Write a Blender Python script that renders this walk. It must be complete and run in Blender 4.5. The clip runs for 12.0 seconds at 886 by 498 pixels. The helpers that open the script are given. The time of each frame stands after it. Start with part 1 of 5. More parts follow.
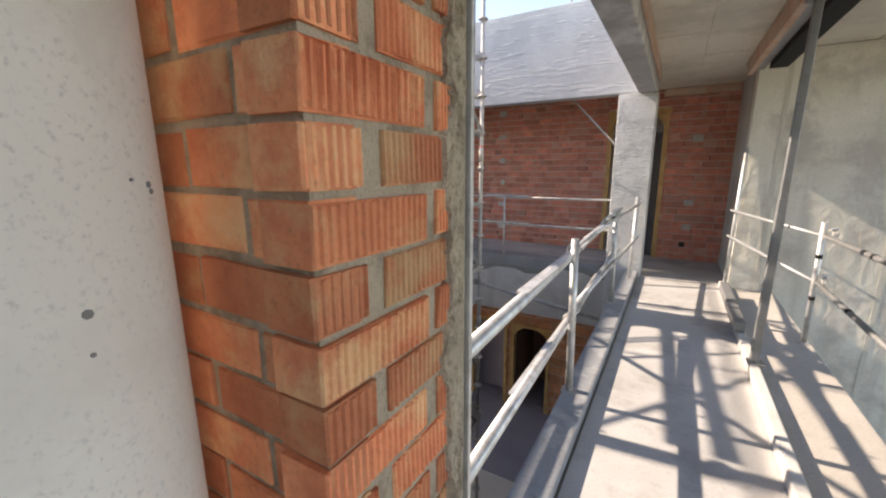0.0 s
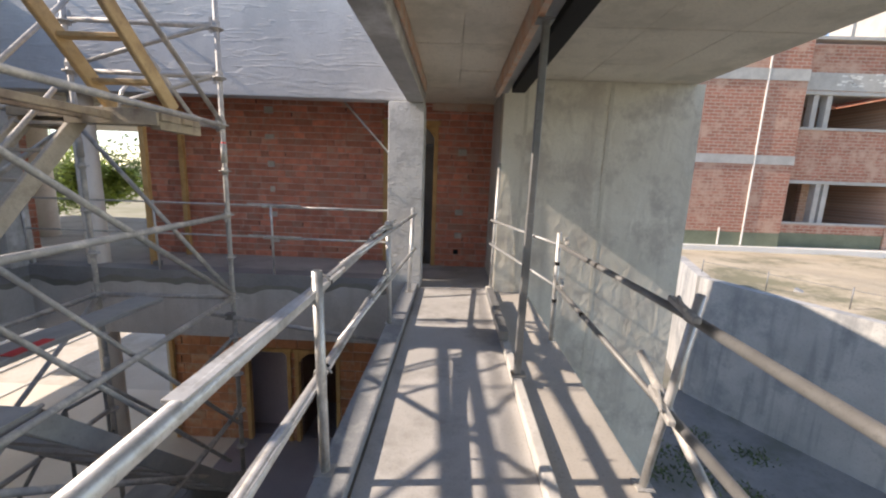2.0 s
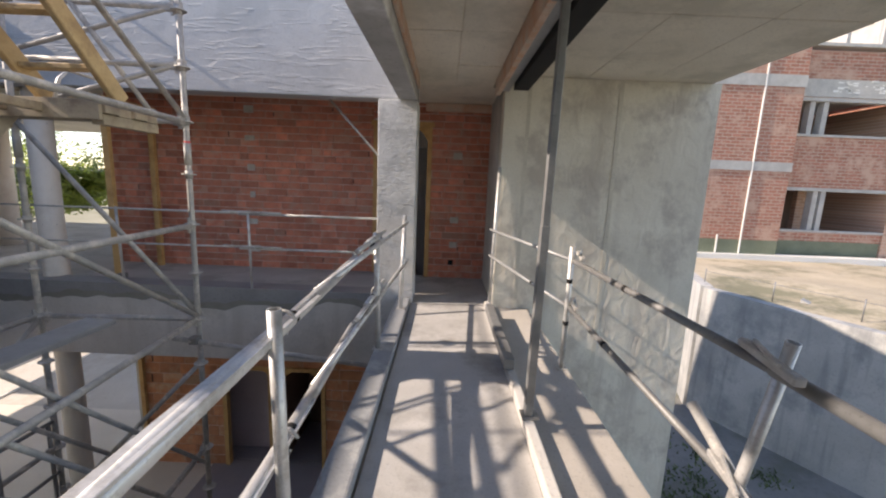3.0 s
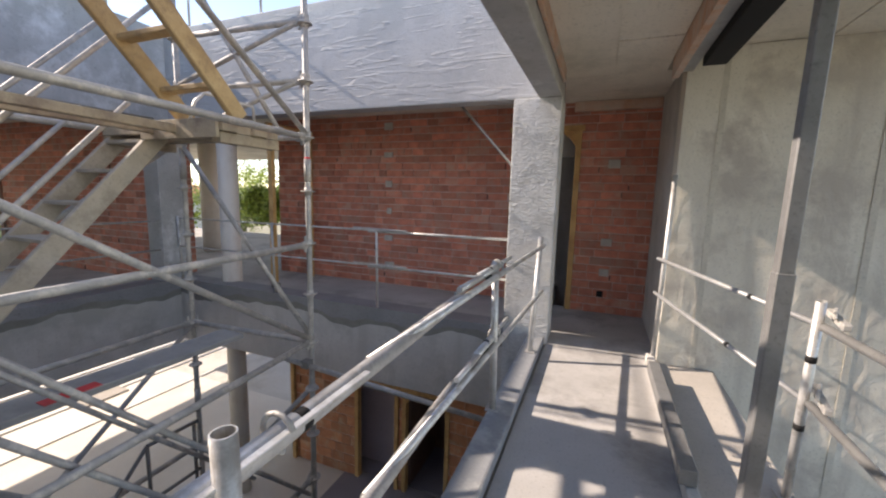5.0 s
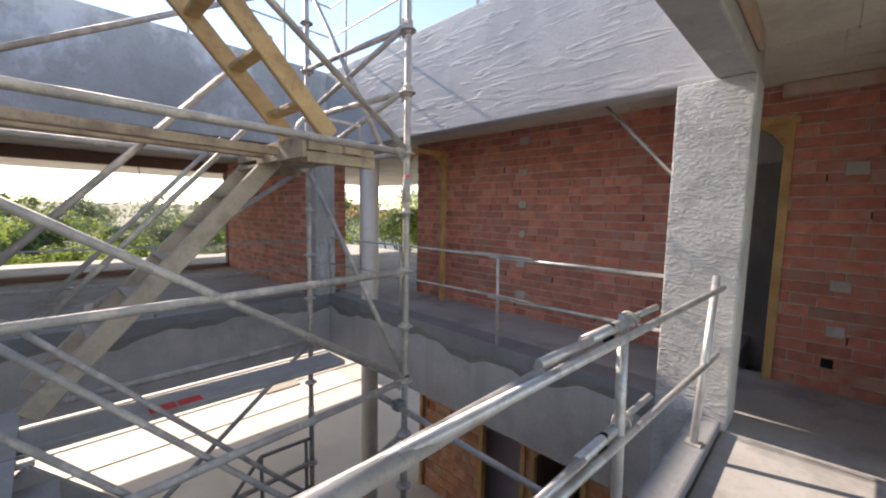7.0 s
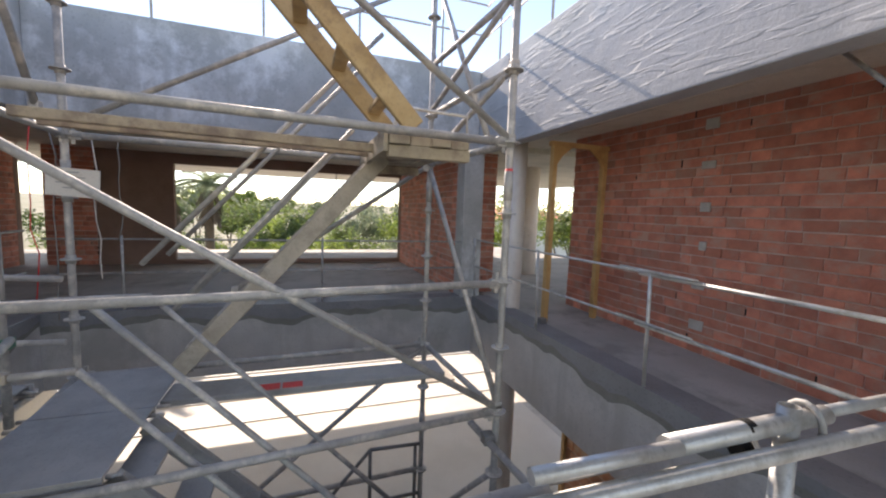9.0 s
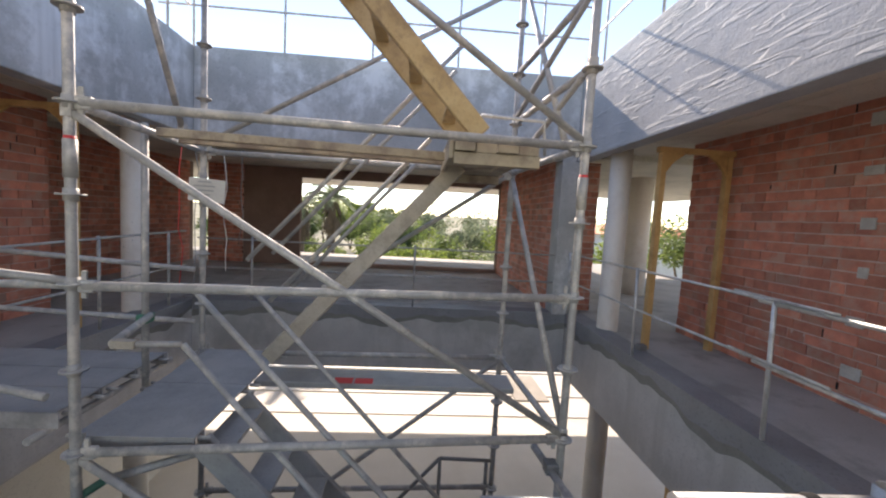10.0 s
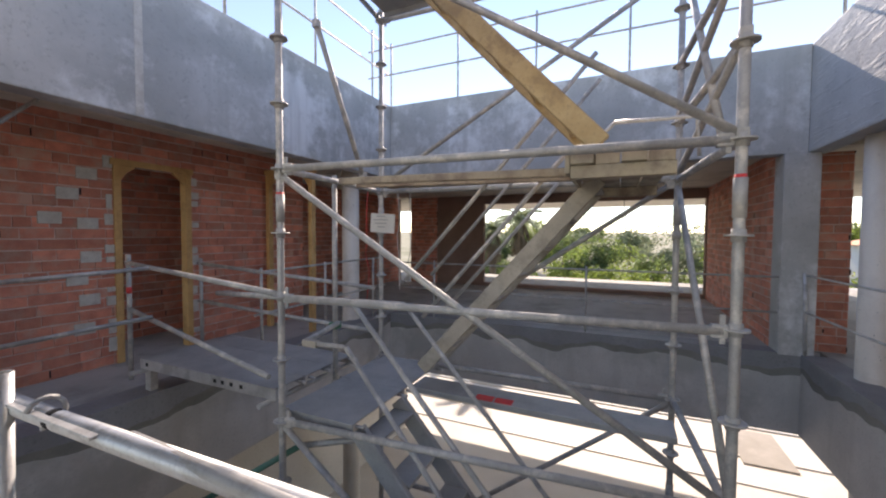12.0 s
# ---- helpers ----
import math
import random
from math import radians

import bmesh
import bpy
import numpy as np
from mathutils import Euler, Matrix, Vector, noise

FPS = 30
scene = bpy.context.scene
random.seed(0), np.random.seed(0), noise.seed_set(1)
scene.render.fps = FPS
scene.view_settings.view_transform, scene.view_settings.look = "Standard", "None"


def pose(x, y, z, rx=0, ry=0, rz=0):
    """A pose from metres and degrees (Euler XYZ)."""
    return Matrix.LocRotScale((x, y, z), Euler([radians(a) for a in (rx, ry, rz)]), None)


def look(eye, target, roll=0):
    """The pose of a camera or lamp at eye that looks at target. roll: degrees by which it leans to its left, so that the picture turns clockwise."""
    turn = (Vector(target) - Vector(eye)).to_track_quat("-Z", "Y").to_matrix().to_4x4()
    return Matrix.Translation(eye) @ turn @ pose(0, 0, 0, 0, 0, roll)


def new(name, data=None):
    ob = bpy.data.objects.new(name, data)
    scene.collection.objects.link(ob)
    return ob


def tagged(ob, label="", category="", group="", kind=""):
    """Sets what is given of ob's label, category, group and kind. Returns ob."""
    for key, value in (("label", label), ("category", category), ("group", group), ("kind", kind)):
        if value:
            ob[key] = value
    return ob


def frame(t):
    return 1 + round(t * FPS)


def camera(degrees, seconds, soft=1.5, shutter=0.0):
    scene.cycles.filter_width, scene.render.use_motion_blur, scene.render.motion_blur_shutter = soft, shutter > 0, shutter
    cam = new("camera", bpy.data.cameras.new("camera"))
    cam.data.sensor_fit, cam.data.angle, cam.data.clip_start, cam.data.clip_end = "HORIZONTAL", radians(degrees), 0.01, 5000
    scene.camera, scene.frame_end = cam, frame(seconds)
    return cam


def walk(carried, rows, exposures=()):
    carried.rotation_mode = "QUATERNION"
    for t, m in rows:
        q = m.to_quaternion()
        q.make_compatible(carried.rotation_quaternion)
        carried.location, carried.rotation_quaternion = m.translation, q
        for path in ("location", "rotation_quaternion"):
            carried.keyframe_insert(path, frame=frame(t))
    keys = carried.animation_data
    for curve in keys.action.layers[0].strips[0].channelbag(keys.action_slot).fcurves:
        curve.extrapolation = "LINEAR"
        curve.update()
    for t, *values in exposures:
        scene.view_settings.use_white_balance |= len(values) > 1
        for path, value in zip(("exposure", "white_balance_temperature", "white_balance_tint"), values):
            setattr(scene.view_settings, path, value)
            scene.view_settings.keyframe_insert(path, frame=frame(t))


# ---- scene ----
cam = camera(97.0, 12.0, soft=2.15)
METRES, EYE, TILT, LEAN, TURN = 4.2, 1.52, 0.0, 0.0, 30.5
ROWS = [
    (0.0, 0.0, 0.0, 0.0, -0.05, -11.72, 0.25),
    (0.5, 0.0151, 0.0337, 0.0007, -13.23, -11.92, 0.1),
    (1.0, 0.0339, 0.0688, -0.0006, -21.13, -11.56, -0.43),
    (1.5, 0.0726, 0.1053, -0.0011, -25.48, -10.99, -1.57),
    (2.0, 0.1112, 0.1418, -0.0002, -28.87, -10.25, -2.08),
    (2.5, 0.1274, 0.1981, 0.0, -31.74, -9.76, -2.36),
    (4.5, 0.2388, 0.3577, -0.0017, -14.27, -8.46, -1.84),
    (5.0, 0.2591, 0.3983, -0.0006, -8.76, -7.98, -1.52),
    (5.5, 0.2884, 0.4375, 0.0001, -2.68, -7.39, -1.25),
    (6.0, 0.3125, 0.4726, 0.0008, 3.23, -6.69, -1.19),
    (6.5, 0.3267, 0.5118, 0.0011, 8.46, -5.9, -1.18),
    (7.0, 0.3478, 0.5473, 0.0003, 14.09, -5.41, -1.12),
    (9.0, 0.4197, 0.697, -0.0009, 40.06, -5.63, -2.03),
    (9.5, 0.437, 0.7317, -0.0045, 48.01, -5.05, -2.87),
    (10.0, 0.4538, 0.7485, -0.0054, 55.66, -4.52, -3.2),
    (10.5, 0.4735, 0.7657, -0.0064, 62.36, -4.04, -2.43),
    (11.0, 0.4796, 0.7901, -0.0033, 69.15, -3.75, -1.55),
    (11.5, 0.485, 0.8241, -0.0044, 76.41, -3.08, -0.62),
    (12.0, 0.5008, 0.8437, -0.0025, 83.78, -2.19, -0.31),
]
walk(cam, [(t, pose(0, 0, EYE, TILT, LEAN, TURN) @ pose(METRES * x, METRES * y, METRES * z, 90 + pitch, roll, yaw)) for t, x, y, z, yaw, pitch, roll in ROWS],
     [(0.0, 1.82, 8350, 18), (0.7, 1.64, 8300, 18), (1.5, 1.36, 8050, 18), (3.0, 1.36, 8050, 19), (5.0, 1.51, 8000, 19), (9.5, 1.53, 8050, 19), (12.0, 1.4, 7900, 21)])


# ---- light ----
SUN_WAY = Vector((1.0, 0.085, -0.66)).normalized()
world = bpy.data.worlds.new("sky")
scene.world = world
world.use_nodes = True
wn = world.node_tree
sky = wn.nodes.new("ShaderNodeTexSky")
sky.sky_type = "NISHITA"
sky.sun_disc = False
sky.sun_elevation = math.asin(-SUN_WAY.z)
sky.sun_rotation = math.atan2(-SUN_WAY.x, -SUN_WAY.y)
sky.dust_density = 0.0
sky.air_density, sky.ozone_density = 0.82, 2.0
wn.links.new(sky.outputs[0], wn.nodes["Background"].inputs[0])
wn.nodes["Background"].inputs[1].default_value = 0.142
sun = new("sun", bpy.data.lights.new("sun", "SUN"))
sun.data.energy, sun.data.angle, sun.data.color = 2.8, radians(0.6), (1.0, 0.97, 0.93)
sun.matrix_world = look((0, 0, 0), SUN_WAY)


# ---- materials ----
def material(name, base, rough=0.8, other=None, scale=3.0, fine=60.0, bump=0.15, metal=0.0, stain=None, stain_scale=0.7, vary=0.0, island=False, relief=0.0, relief_scale=(4, 4, 4), joints=None, leaf=False, streak=None, strokes=None):
    """A surface of two mixed tones at two scales, with relief, stains and a tone that differs from piece to piece."""
    m = bpy.data.materials.new(name)
    m.use_nodes = True
    t = m.node_tree
    b = t.nodes["Principled BSDF"]
    b.inputs["Roughness"].default_value, b.inputs["Metallic"].default_value = rough, metal
    co = t.nodes.new("ShaderNodeTexCoord").outputs["Object"]
    if vary:
        src = t.nodes.new("ShaderNodeNewGeometry").outputs["Random Per Island"] if island else t.nodes.new("ShaderNodeObjectInfo").outputs["Random"]
        shift = t.nodes.new("ShaderNodeVectorMath")
        shift.operation = "MULTIPLY_ADD"
        shift.inputs[1].default_value = (37.0, 53.0, 71.0)
        t.links.new(src, shift.inputs[0])
        t.links.new(co, shift.inputs[2])
        co = shift.outputs[0]

    def cloud(s, detail, rough_=0.6):
        n = t.nodes.new("ShaderNodeTexNoise")
        n.inputs["Scale"].default_value, n.inputs["Detail"].default_value, n.inputs["Roughness"].default_value = s, detail, rough_
        t.links.new(co, n.inputs["Vector"])
        return n.outputs["Fac"]

    def ramp(f, lo, hi):
        n = t.nodes.new("ShaderNodeMapRange")
        n.inputs[1].default_value, n.inputs[2].default_value = lo, hi
        t.links.new(f, n.inputs[0])
        return n.outputs[0]

    def mix(f, a, c):
        n = t.nodes.new("ShaderNodeMix")
        n.data_type = "RGBA"
        t.links.new(f, n.inputs[0])
        for v, i in ((a, 6), (c, 7)):
            if isinstance(v, tuple):
                n.inputs[i].default_value = (*v, 1)
            else:
                t.links.new(v, n.inputs[i])
        return n.outputs[2]

    other = other or tuple(0.72 * v for v in base)
    col = mix(ramp(cloud(scale, 6), 0.35, 0.65), base, other)
    grain = cloud(fine, 4)
    col = mix(ramp(grain, 0.55, 0.8), col, tuple(0.6 * v for v in base))
    if joints:
        sx = t.nodes.new("ShaderNodeSeparateXYZ")
        cx = t.nodes.new("ShaderNodeCombineXYZ")
        t.links.new(co, sx.inputs[0])
        t.links.new(sx.outputs[0], cx.inputs[0])
        t.links.new(sx.outputs[2], cx.inputs[1])
        bk = t.nodes.new("ShaderNodeTexBrick")
        bk.inputs["Scale"].default_value, bk.inputs["Mortar Size"].default_value = 1.0, 0.012
        bk.inputs["Brick Width"].default_value, bk.inputs["Row Height"].default_value = 0.3, 0.11
        bk.inputs["Color1"].default_value, bk.inputs["Color2"].default_value = (*base, 1), (*(0.7 * v for v in base), 1)
        bk.inputs["Mortar"].default_value = (*joints, 1)
        t.links.new(cx.outputs[0], bk.inputs["Vector"])
        col = mix(ramp(grain, 0.45, 0.75), bk.outputs["Color"], col)
    if stain:
        col = mix(ramp(cloud(stain_scale, 8, 0.7), 0.5, 0.62), col, stain)
    if streak:
        sm = t.nodes.new("ShaderNodeMapping")
        sm.inputs["Scale"].default_value = (4.5, 4.5, 0.35)
        t.links.new(co, sm.inputs[0])
        sn = t.nodes.new("ShaderNodeTexNoise")
        sn.inputs["Scale"].default_value, sn.inputs["Detail"].default_value = 1.0, 5
        t.links.new(sm.outputs[0], sn.inputs["Vector"])
        col = mix(ramp(sn.outputs["Fac"], 0.52, 0.78), col, streak)
    if vary:
        h = t.nodes.new("ShaderNodeHueSaturation")
        r = t.nodes.new("ShaderNodeMapRange")
        r.inputs[3].default_value, r.inputs[4].default_value = 1 - vary, 1 + vary
        t.links.new(src, r.inputs[0])
        t.links.new(r.outputs[0], h.inputs["Value"])
        t.links.new(col, h.inputs["Color"])
        col = h.outputs[0]
    t.links.new(col, b.inputs["Base Color"])
    if leaf:
        tr = t.nodes.new("ShaderNodeBsdfTranslucent")
        ms = t.nodes.new("ShaderNodeMixShader")
        ms.inputs[0].default_value = 0.5
        t.links.new(col, tr.inputs[0])
        t.links.new(b.outputs[0], ms.inputs[1])
        t.links.new(tr.outputs[0], ms.inputs[2])
        t.links.new(ms.outputs[0], t.nodes["Material Output"].inputs[0])
    if bump:
        bp = t.nodes.new("ShaderNodeBump")
        bp.inputs["Strength"].default_value, bp.inputs["Distance"].default_value = bump, 0.02
        t.links.new(grain, bp.inputs["Height"])
        if relief:
            mp = t.nodes.new("ShaderNodeMapping")
            mp.inputs["Scale"].default_value = relief_scale
            t.links.new(co, mp.inputs[0])
            rn = t.nodes.new("ShaderNodeTexNoise")
            rn.inputs["Scale"].default_value, rn.inputs["Detail"].default_value, rn.inputs["Distortion"].default_value = 1.0, 5, 1.2
            t.links.new(mp.outputs[0], rn.inputs["Vector"])
            rb = t.nodes.new("ShaderNodeBump")
            rb.inputs["Strength"].default_value, rb.inputs["Distance"].default_value = relief, 0.05
            t.links.new(rn.outputs["Fac"], rb.inputs["Height"])
            below = rb.outputs[0]
            for turn in (strokes or ()):
                sm = t.nodes.new("ShaderNodeMapping")
                sm.inputs["Rotation"].default_value = (0, radians(turn), 0)
                sm.inputs["Scale"].default_value = (1.6, 3.0, 13.0)
                t.links.new(co, sm.inputs[0])
                sn = t.nodes.new("ShaderNodeTexNoise")
                sn.inputs["Scale"].default_value, sn.inputs["Detail"].default_value, sn.inputs["Distortion"].default_value = 1.0, 2, 0.6
                t.links.new(sm.outputs[0], sn.inputs["Vector"])
                sb = t.nodes.new("ShaderNodeBump")
                sb.inputs["Strength"].default_value, sb.inputs["Distance"].default_value = 0.32, 0.02
                t.links.new(ramp(sn.outputs["Fac"], 0.6, 0.64), sb.inputs["Height"])
                t.links.new(below, sb.inputs["Normal"])
                below = sb.outputs[0]
            t.links.new(below, bp.inputs["Normal"])
        t.links.new(bp.outputs[0], b.inputs["Normal"])
    return m


CONCRETE = material("concrete", (0.62, 0.6, 0.565), 0.85, (0.5, 0.485, 0.46), 1.6, 45, 0.2, stain=(0.42, 0.41, 0.38), streak=(0.45, 0.435, 0.4))
CEILING = material("shuttered_concrete", (0.82, 0.76, 0.65), 0.85, (0.74, 0.68, 0.575), 1.5, 40, 0.15, stain=(0.62, 0.575, 0.48), stain_scale=1.1)
WALL_GREY = material("fair_faced_concrete", (0.72, 0.685, 0.60), 0.8, (0.63, 0.59, 0.505), 1.6, 50, 0.12, stain=(0.49, 0.45, 0.395), stain_scale=1.5, relief=0.4, relief_scale=(5, 5, 3), streak=(0.48, 0.44, 0.385))
RENDER_GREY = material("cement_render", (0.49, 0.495, 0.495), 0.75, (0.36, 0.365, 0.36), 1.4, 30, 0.15, stain=(0.70, 0.71, 0.72), stain_scale=0.95, relief=0.12, relief_scale=(3, 3, 3), streak=(0.36, 0.365, 0.36))
ROUGH_RENDER = material("trowelled_render", (0.52, 0.525, 0.525), 0.75, (0.44, 0.445, 0.45), 1.6, 40, 0.2, stain=(0.42, 0.43, 0.435), stain_scale=1.6, relief=0.14, relief_scale=(2.6, 2.6, 4.0), strokes=(38, -25))
COLUMN_RENDER = material("combed_render", (0.64, 0.64, 0.625), 0.75, (0.54, 0.545, 0.535), 2.5, 40, 0.2, stain=(0.44, 0.445, 0.44), stain_scale=3.0, relief=0.4, relief_scale=(20.0, 20.0, 34.0), strokes=(6,))
FLOOR_GREY = material("screed", (0.50, 0.49, 0.475), 0.85, (0.40, 0.39, 0.375), 1.2, 60, 0.15, stain=(0.32, 0.31, 0.295), stain_scale=1.3)
FLOOR_TAN = material("dusty_screed", (0.47, 0.435, 0.39), 0.9, (0.39, 0.36, 0.32), 1.5, 60, 0.2, stain=(0.38, 0.35, 0.31))
ROOM_FLOOR = material("room_floor", (0.34, 0.32, 0.36), 0.5, (0.28, 0.265, 0.3), 1.5, 50, 0.1)
KERB = material("coated_kerb", (0.30, 0.315, 0.33), 0.6, (0.22, 0.235, 0.25), 3.0, 50, 0.15, stain=(0.4, 0.41, 0.41), stain_scale=3)
MEMBRANE = material("waterproof_coat", (0.22, 0.223, 0.23), 0.6, (0.28, 0.283, 0.29), 2.0, 40, 0.15)
DAMP = material("damp_primer", (0.25, 0.245, 0.22), 0.7, (0.2, 0.195, 0.175), 3.0, 40, 0.15)
GREEN = material("green_paint", (0.05, 0.22, 0.15), 0.5, (0.08, 0.2, 0.15), 6, 60, 0.05)
RIM = material("aluminium_rim", (0.6, 0.6, 0.6), 0.45, (0.5, 0.5, 0.5), 5, 60, 0.05, 0.5, stain=(0.4, 0.4, 0.4), stain_scale=6)
BRICK = material("red_brick", (0.72, 0.285, 0.195), 0.85, (0.52, 0.185, 0.13), 7, 90, 0.5, vary=0.22, island=True, stain=(0.58, 0.33, 0.25), stain_scale=3)
BRICK_P = material("red_brick_piece", (0.72, 0.285, 0.195), 0.85, (0.52, 0.185, 0.13), 7, 90, 0.5, vary=0.22, stain=(0.58, 0.33, 0.25), stain_scale=3)
TERRACOTTA = material("terracotta_block", (0.66, 0.30, 0.16), 0.85, (0.50, 0.2, 0.1), 5, 80, 0.4, vary=0.2, island=True, stain=(0.6, 0.38, 0.25), stain_scale=3)
TERRACOTTA_P = material("terracotta_block_piece", (0.66, 0.30, 0.16), 0.85, (0.50, 0.2, 0.1), 5, 80, 0.4, vary=0.2, stain=(0.6, 0.38, 0.25), stain_scale=3)
TERRACE = material("pale_terrace", (0.62, 0.59, 0.54), 0.85, (0.54, 0.51, 0.46), 0.8, 30, 0.1, stain=(0.46, 0.42, 0.36), stain_scale=0.5)
PIER_BRICK = material("orange_brick", (0.80, 0.31, 0.155), 0.8, (0.58, 0.175, 0.085), 9, 80, 0.3, vary=0.24, stain=(0.74, 0.43, 0.23), stain_scale=4)
STRIP_BRICK = material("smeared_brick", (0.60, 0.34, 0.22), 0.9, (0.66, 0.5, 0.4), 6, 60, 0.3, stain=(0.55, 0.46, 0.38), stain_scale=5)
LILAC = material("lilac_plaster", (0.62, 0.56, 0.62), 0.8, (0.54, 0.48, 0.54), 1.5, 50, 0.1)
MORTAR = material("mortar", (0.78, 0.61, 0.53), 0.9, (0.56, 0.40, 0.33), 6, 60, 0.4)
MORTAR_GREY = material("grey_mortar", (0.52, 0.43, 0.325), 0.95, (0.40, 0.33, 0.25), 9, 150, 0.5, stain=(0.30, 0.24, 0.175), stain_scale=9, relief=0.5, relief_scale=(28, 28, 28))
COLUMN_WHITE = material("column_paint", (0.82, 0.765, 0.695), 0.5, (0.77, 0.71, 0.635), 1.5, 150, 0.02, stain=(0.72, 0.655, 0.58), stain_scale=2.5)
JOINT = material("joint_smear", (0.53, 0.50, 0.43), 0.9, (0.62, 0.585, 0.505), 6, 50, 0.2)
PATCH = material("pale_mortar", (0.64, 0.62, 0.575), 0.9, (0.50, 0.47, 0.43), 12, 60, 0.4)
WHITE = material("white_paint", (0.78, 0.765, 0.73), 0.6, (0.72, 0.70, 0.66), 2, 80, 0.05)
CREAM = material("cream_plaster", (0.74, 0.69, 0.62), 0.7, (0.66, 0.61, 0.54), 1.0, 50, 0.1)
STEEL = material("galvanised_steel", (0.47, 0.465, 0.45), 0.6, (0.35, 0.345, 0.335), 9, 70, 0.15, 0.25, stain=(0.62, 0.59, 0.54), stain_scale=7)
STEEL_BRIGHT = material("bright_galvanised_steel", (0.68, 0.68, 0.67), 0.45, (0.55, 0.55, 0.54), 9, 70, 0.08, 0.5, stain=(0.42, 0.41, 0.39), stain_scale=6)
STEEL_DULL = material("dull_grey_steel", (0.26, 0.265, 0.265), 0.55, (0.2, 0.2, 0.2), 6, 60, 0.1, 0.4)
GALV = material("zinc_sheet", (0.42, 0.43, 0.44), 0.5, (0.33, 0.34, 0.35), 5, 50, 0.08, 0.4)
DECK = material("grey_deck", (0.40, 0.405, 0.40), 0.55, (0.31, 0.315, 0.31), 4, 60, 0.15, 0.2, stain=(0.40, 0.40, 0.39), stain_scale=2.2)
RED = material("red_paint", (0.78, 0.045, 0.05), 0.6, (0.68, 0.06, 0.06), 6, 60, 0.05)
INK = material("grey_print", (0.36, 0.37, 0.40), 0.7, (0.3, 0.31, 0.34), 6, 60, 0.0)
WOOD = material("raw_pine", (0.66, 0.41, 0.18), 0.75, (0.56, 0.33, 0.13), 4, 40, 0.15, stain=(0.46, 0.26, 0.10), stain_scale=3)
WOOD_PALE = material("yellow_pine", (0.54, 0.40, 0.22), 0.75, (0.42, 0.29, 0.14), 5, 50, 0.2, stain=(0.33, 0.23, 0.13), stain_scale=4)
PALE_WOOD = material("pale_timber", (0.5, 0.46, 0.39), 0.8, (0.4, 0.36, 0.3), 5, 50, 0.15, stain=(0.33, 0.3, 0.25), stain_scale=4)
OLD_WOOD = material("weathered_timber", (0.48, 0.41, 0.30), 0.85, (0.37, 0.31, 0.235), 6, 50, 0.2, stain=(0.25, 0.2, 0.16), stain_scale=3)
BROWN = material("brown_plaster", (0.32, 0.21, 0.17), 0.9, (0.25, 0.16, 0.125), 2, 50, 0.2)
# black for steel and plastic; also paints the shade inside gaps and recesses
DARK = material("black_steel_and_recess_shade", (0.006, 0.006, 0.007), 0.85, (0.012, 0.012, 0.012), 3, 50, 0.05)
SAND = material("sandy_soil", (0.50, 0.43, 0.32), 0.95, (0.38, 0.325, 0.24), 0.6, 12, 0.5, stain=(0.2, 0.19, 0.125), stain_scale=0.45)
GROUND = material("dry_ground", (0.36, 0.32, 0.22), 0.95, (0.27, 0.25, 0.15), 0.2, 3, 0.3, stain=(0.16, 0.17, 0.08), stain_scale=0.08)
YARD = material("grey_dirt", (0.25, 0.24, 0.22), 0.95, (0.18, 0.172, 0.16), 0.8, 14, 0.4, stain=(0.15, 0.15, 0.12), stain_scale=0.5)
RETAIN = material("stained_concrete", (0.50, 0.495, 0.475), 0.85, (0.39, 0.39, 0.375), 1.2, 30, 0.2, stain=(0.30, 0.31, 0.31), stain_scale=1.0, streak=(0.19, 0.2, 0.205))
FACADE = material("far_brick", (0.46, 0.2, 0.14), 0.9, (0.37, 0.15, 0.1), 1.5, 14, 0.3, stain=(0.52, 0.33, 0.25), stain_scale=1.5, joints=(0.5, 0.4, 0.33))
# lighter copy of the far brick, with sunlight painted into the colour
FACADE_LIT = material("sunlit_far_brick", (0.60, 0.36, 0.26), 0.9, (0.52, 0.3, 0.21), 1.0, 20, 0.1, joints=(0.58, 0.45, 0.36))
PLINTH_GREEN = material("dark_green_foot", (0.2, 0.22, 0.15), 0.85, (0.15, 0.17, 0.115), 2.0, 20, 0.1)
BAND_PAINT = material("pale_band", (0.5, 0.48, 0.45), 0.85, (0.4, 0.38, 0.36), 3.0, 30, 0.2)
BARK = material("bark", (0.16, 0.12, 0.08), 0.95, (0.1, 0.08, 0.05), 4, 30, 0.4)
LEAF = material("green_leaves", (0.21, 0.27, 0.085), 0.6, (0.15, 0.2, 0.06), 0.6, 20, 0.0, vary=0.45, island=True, leaf=True)
LEAF_LIGHT = material("light_green_leaves", (0.30, 0.37, 0.08), 0.6, (0.21, 0.28, 0.06), 0.6, 20, 0.0, vary=0.4, island=True, leaf=True)
LEAF_DARK = material("dark_green_leaves", (0.13, 0.18, 0.06), 0.6, (0.09, 0.13, 0.045), 0.6, 20, 0.0, vary=0.45, island=True, leaf=True)
LEAF_GREY = material("grey_green_leaves", (0.3, 0.34, 0.2), 0.7, (0.22, 0.26, 0.15), 0.6, 20, 0.0, vary=0.4, island=True, leaf=True)


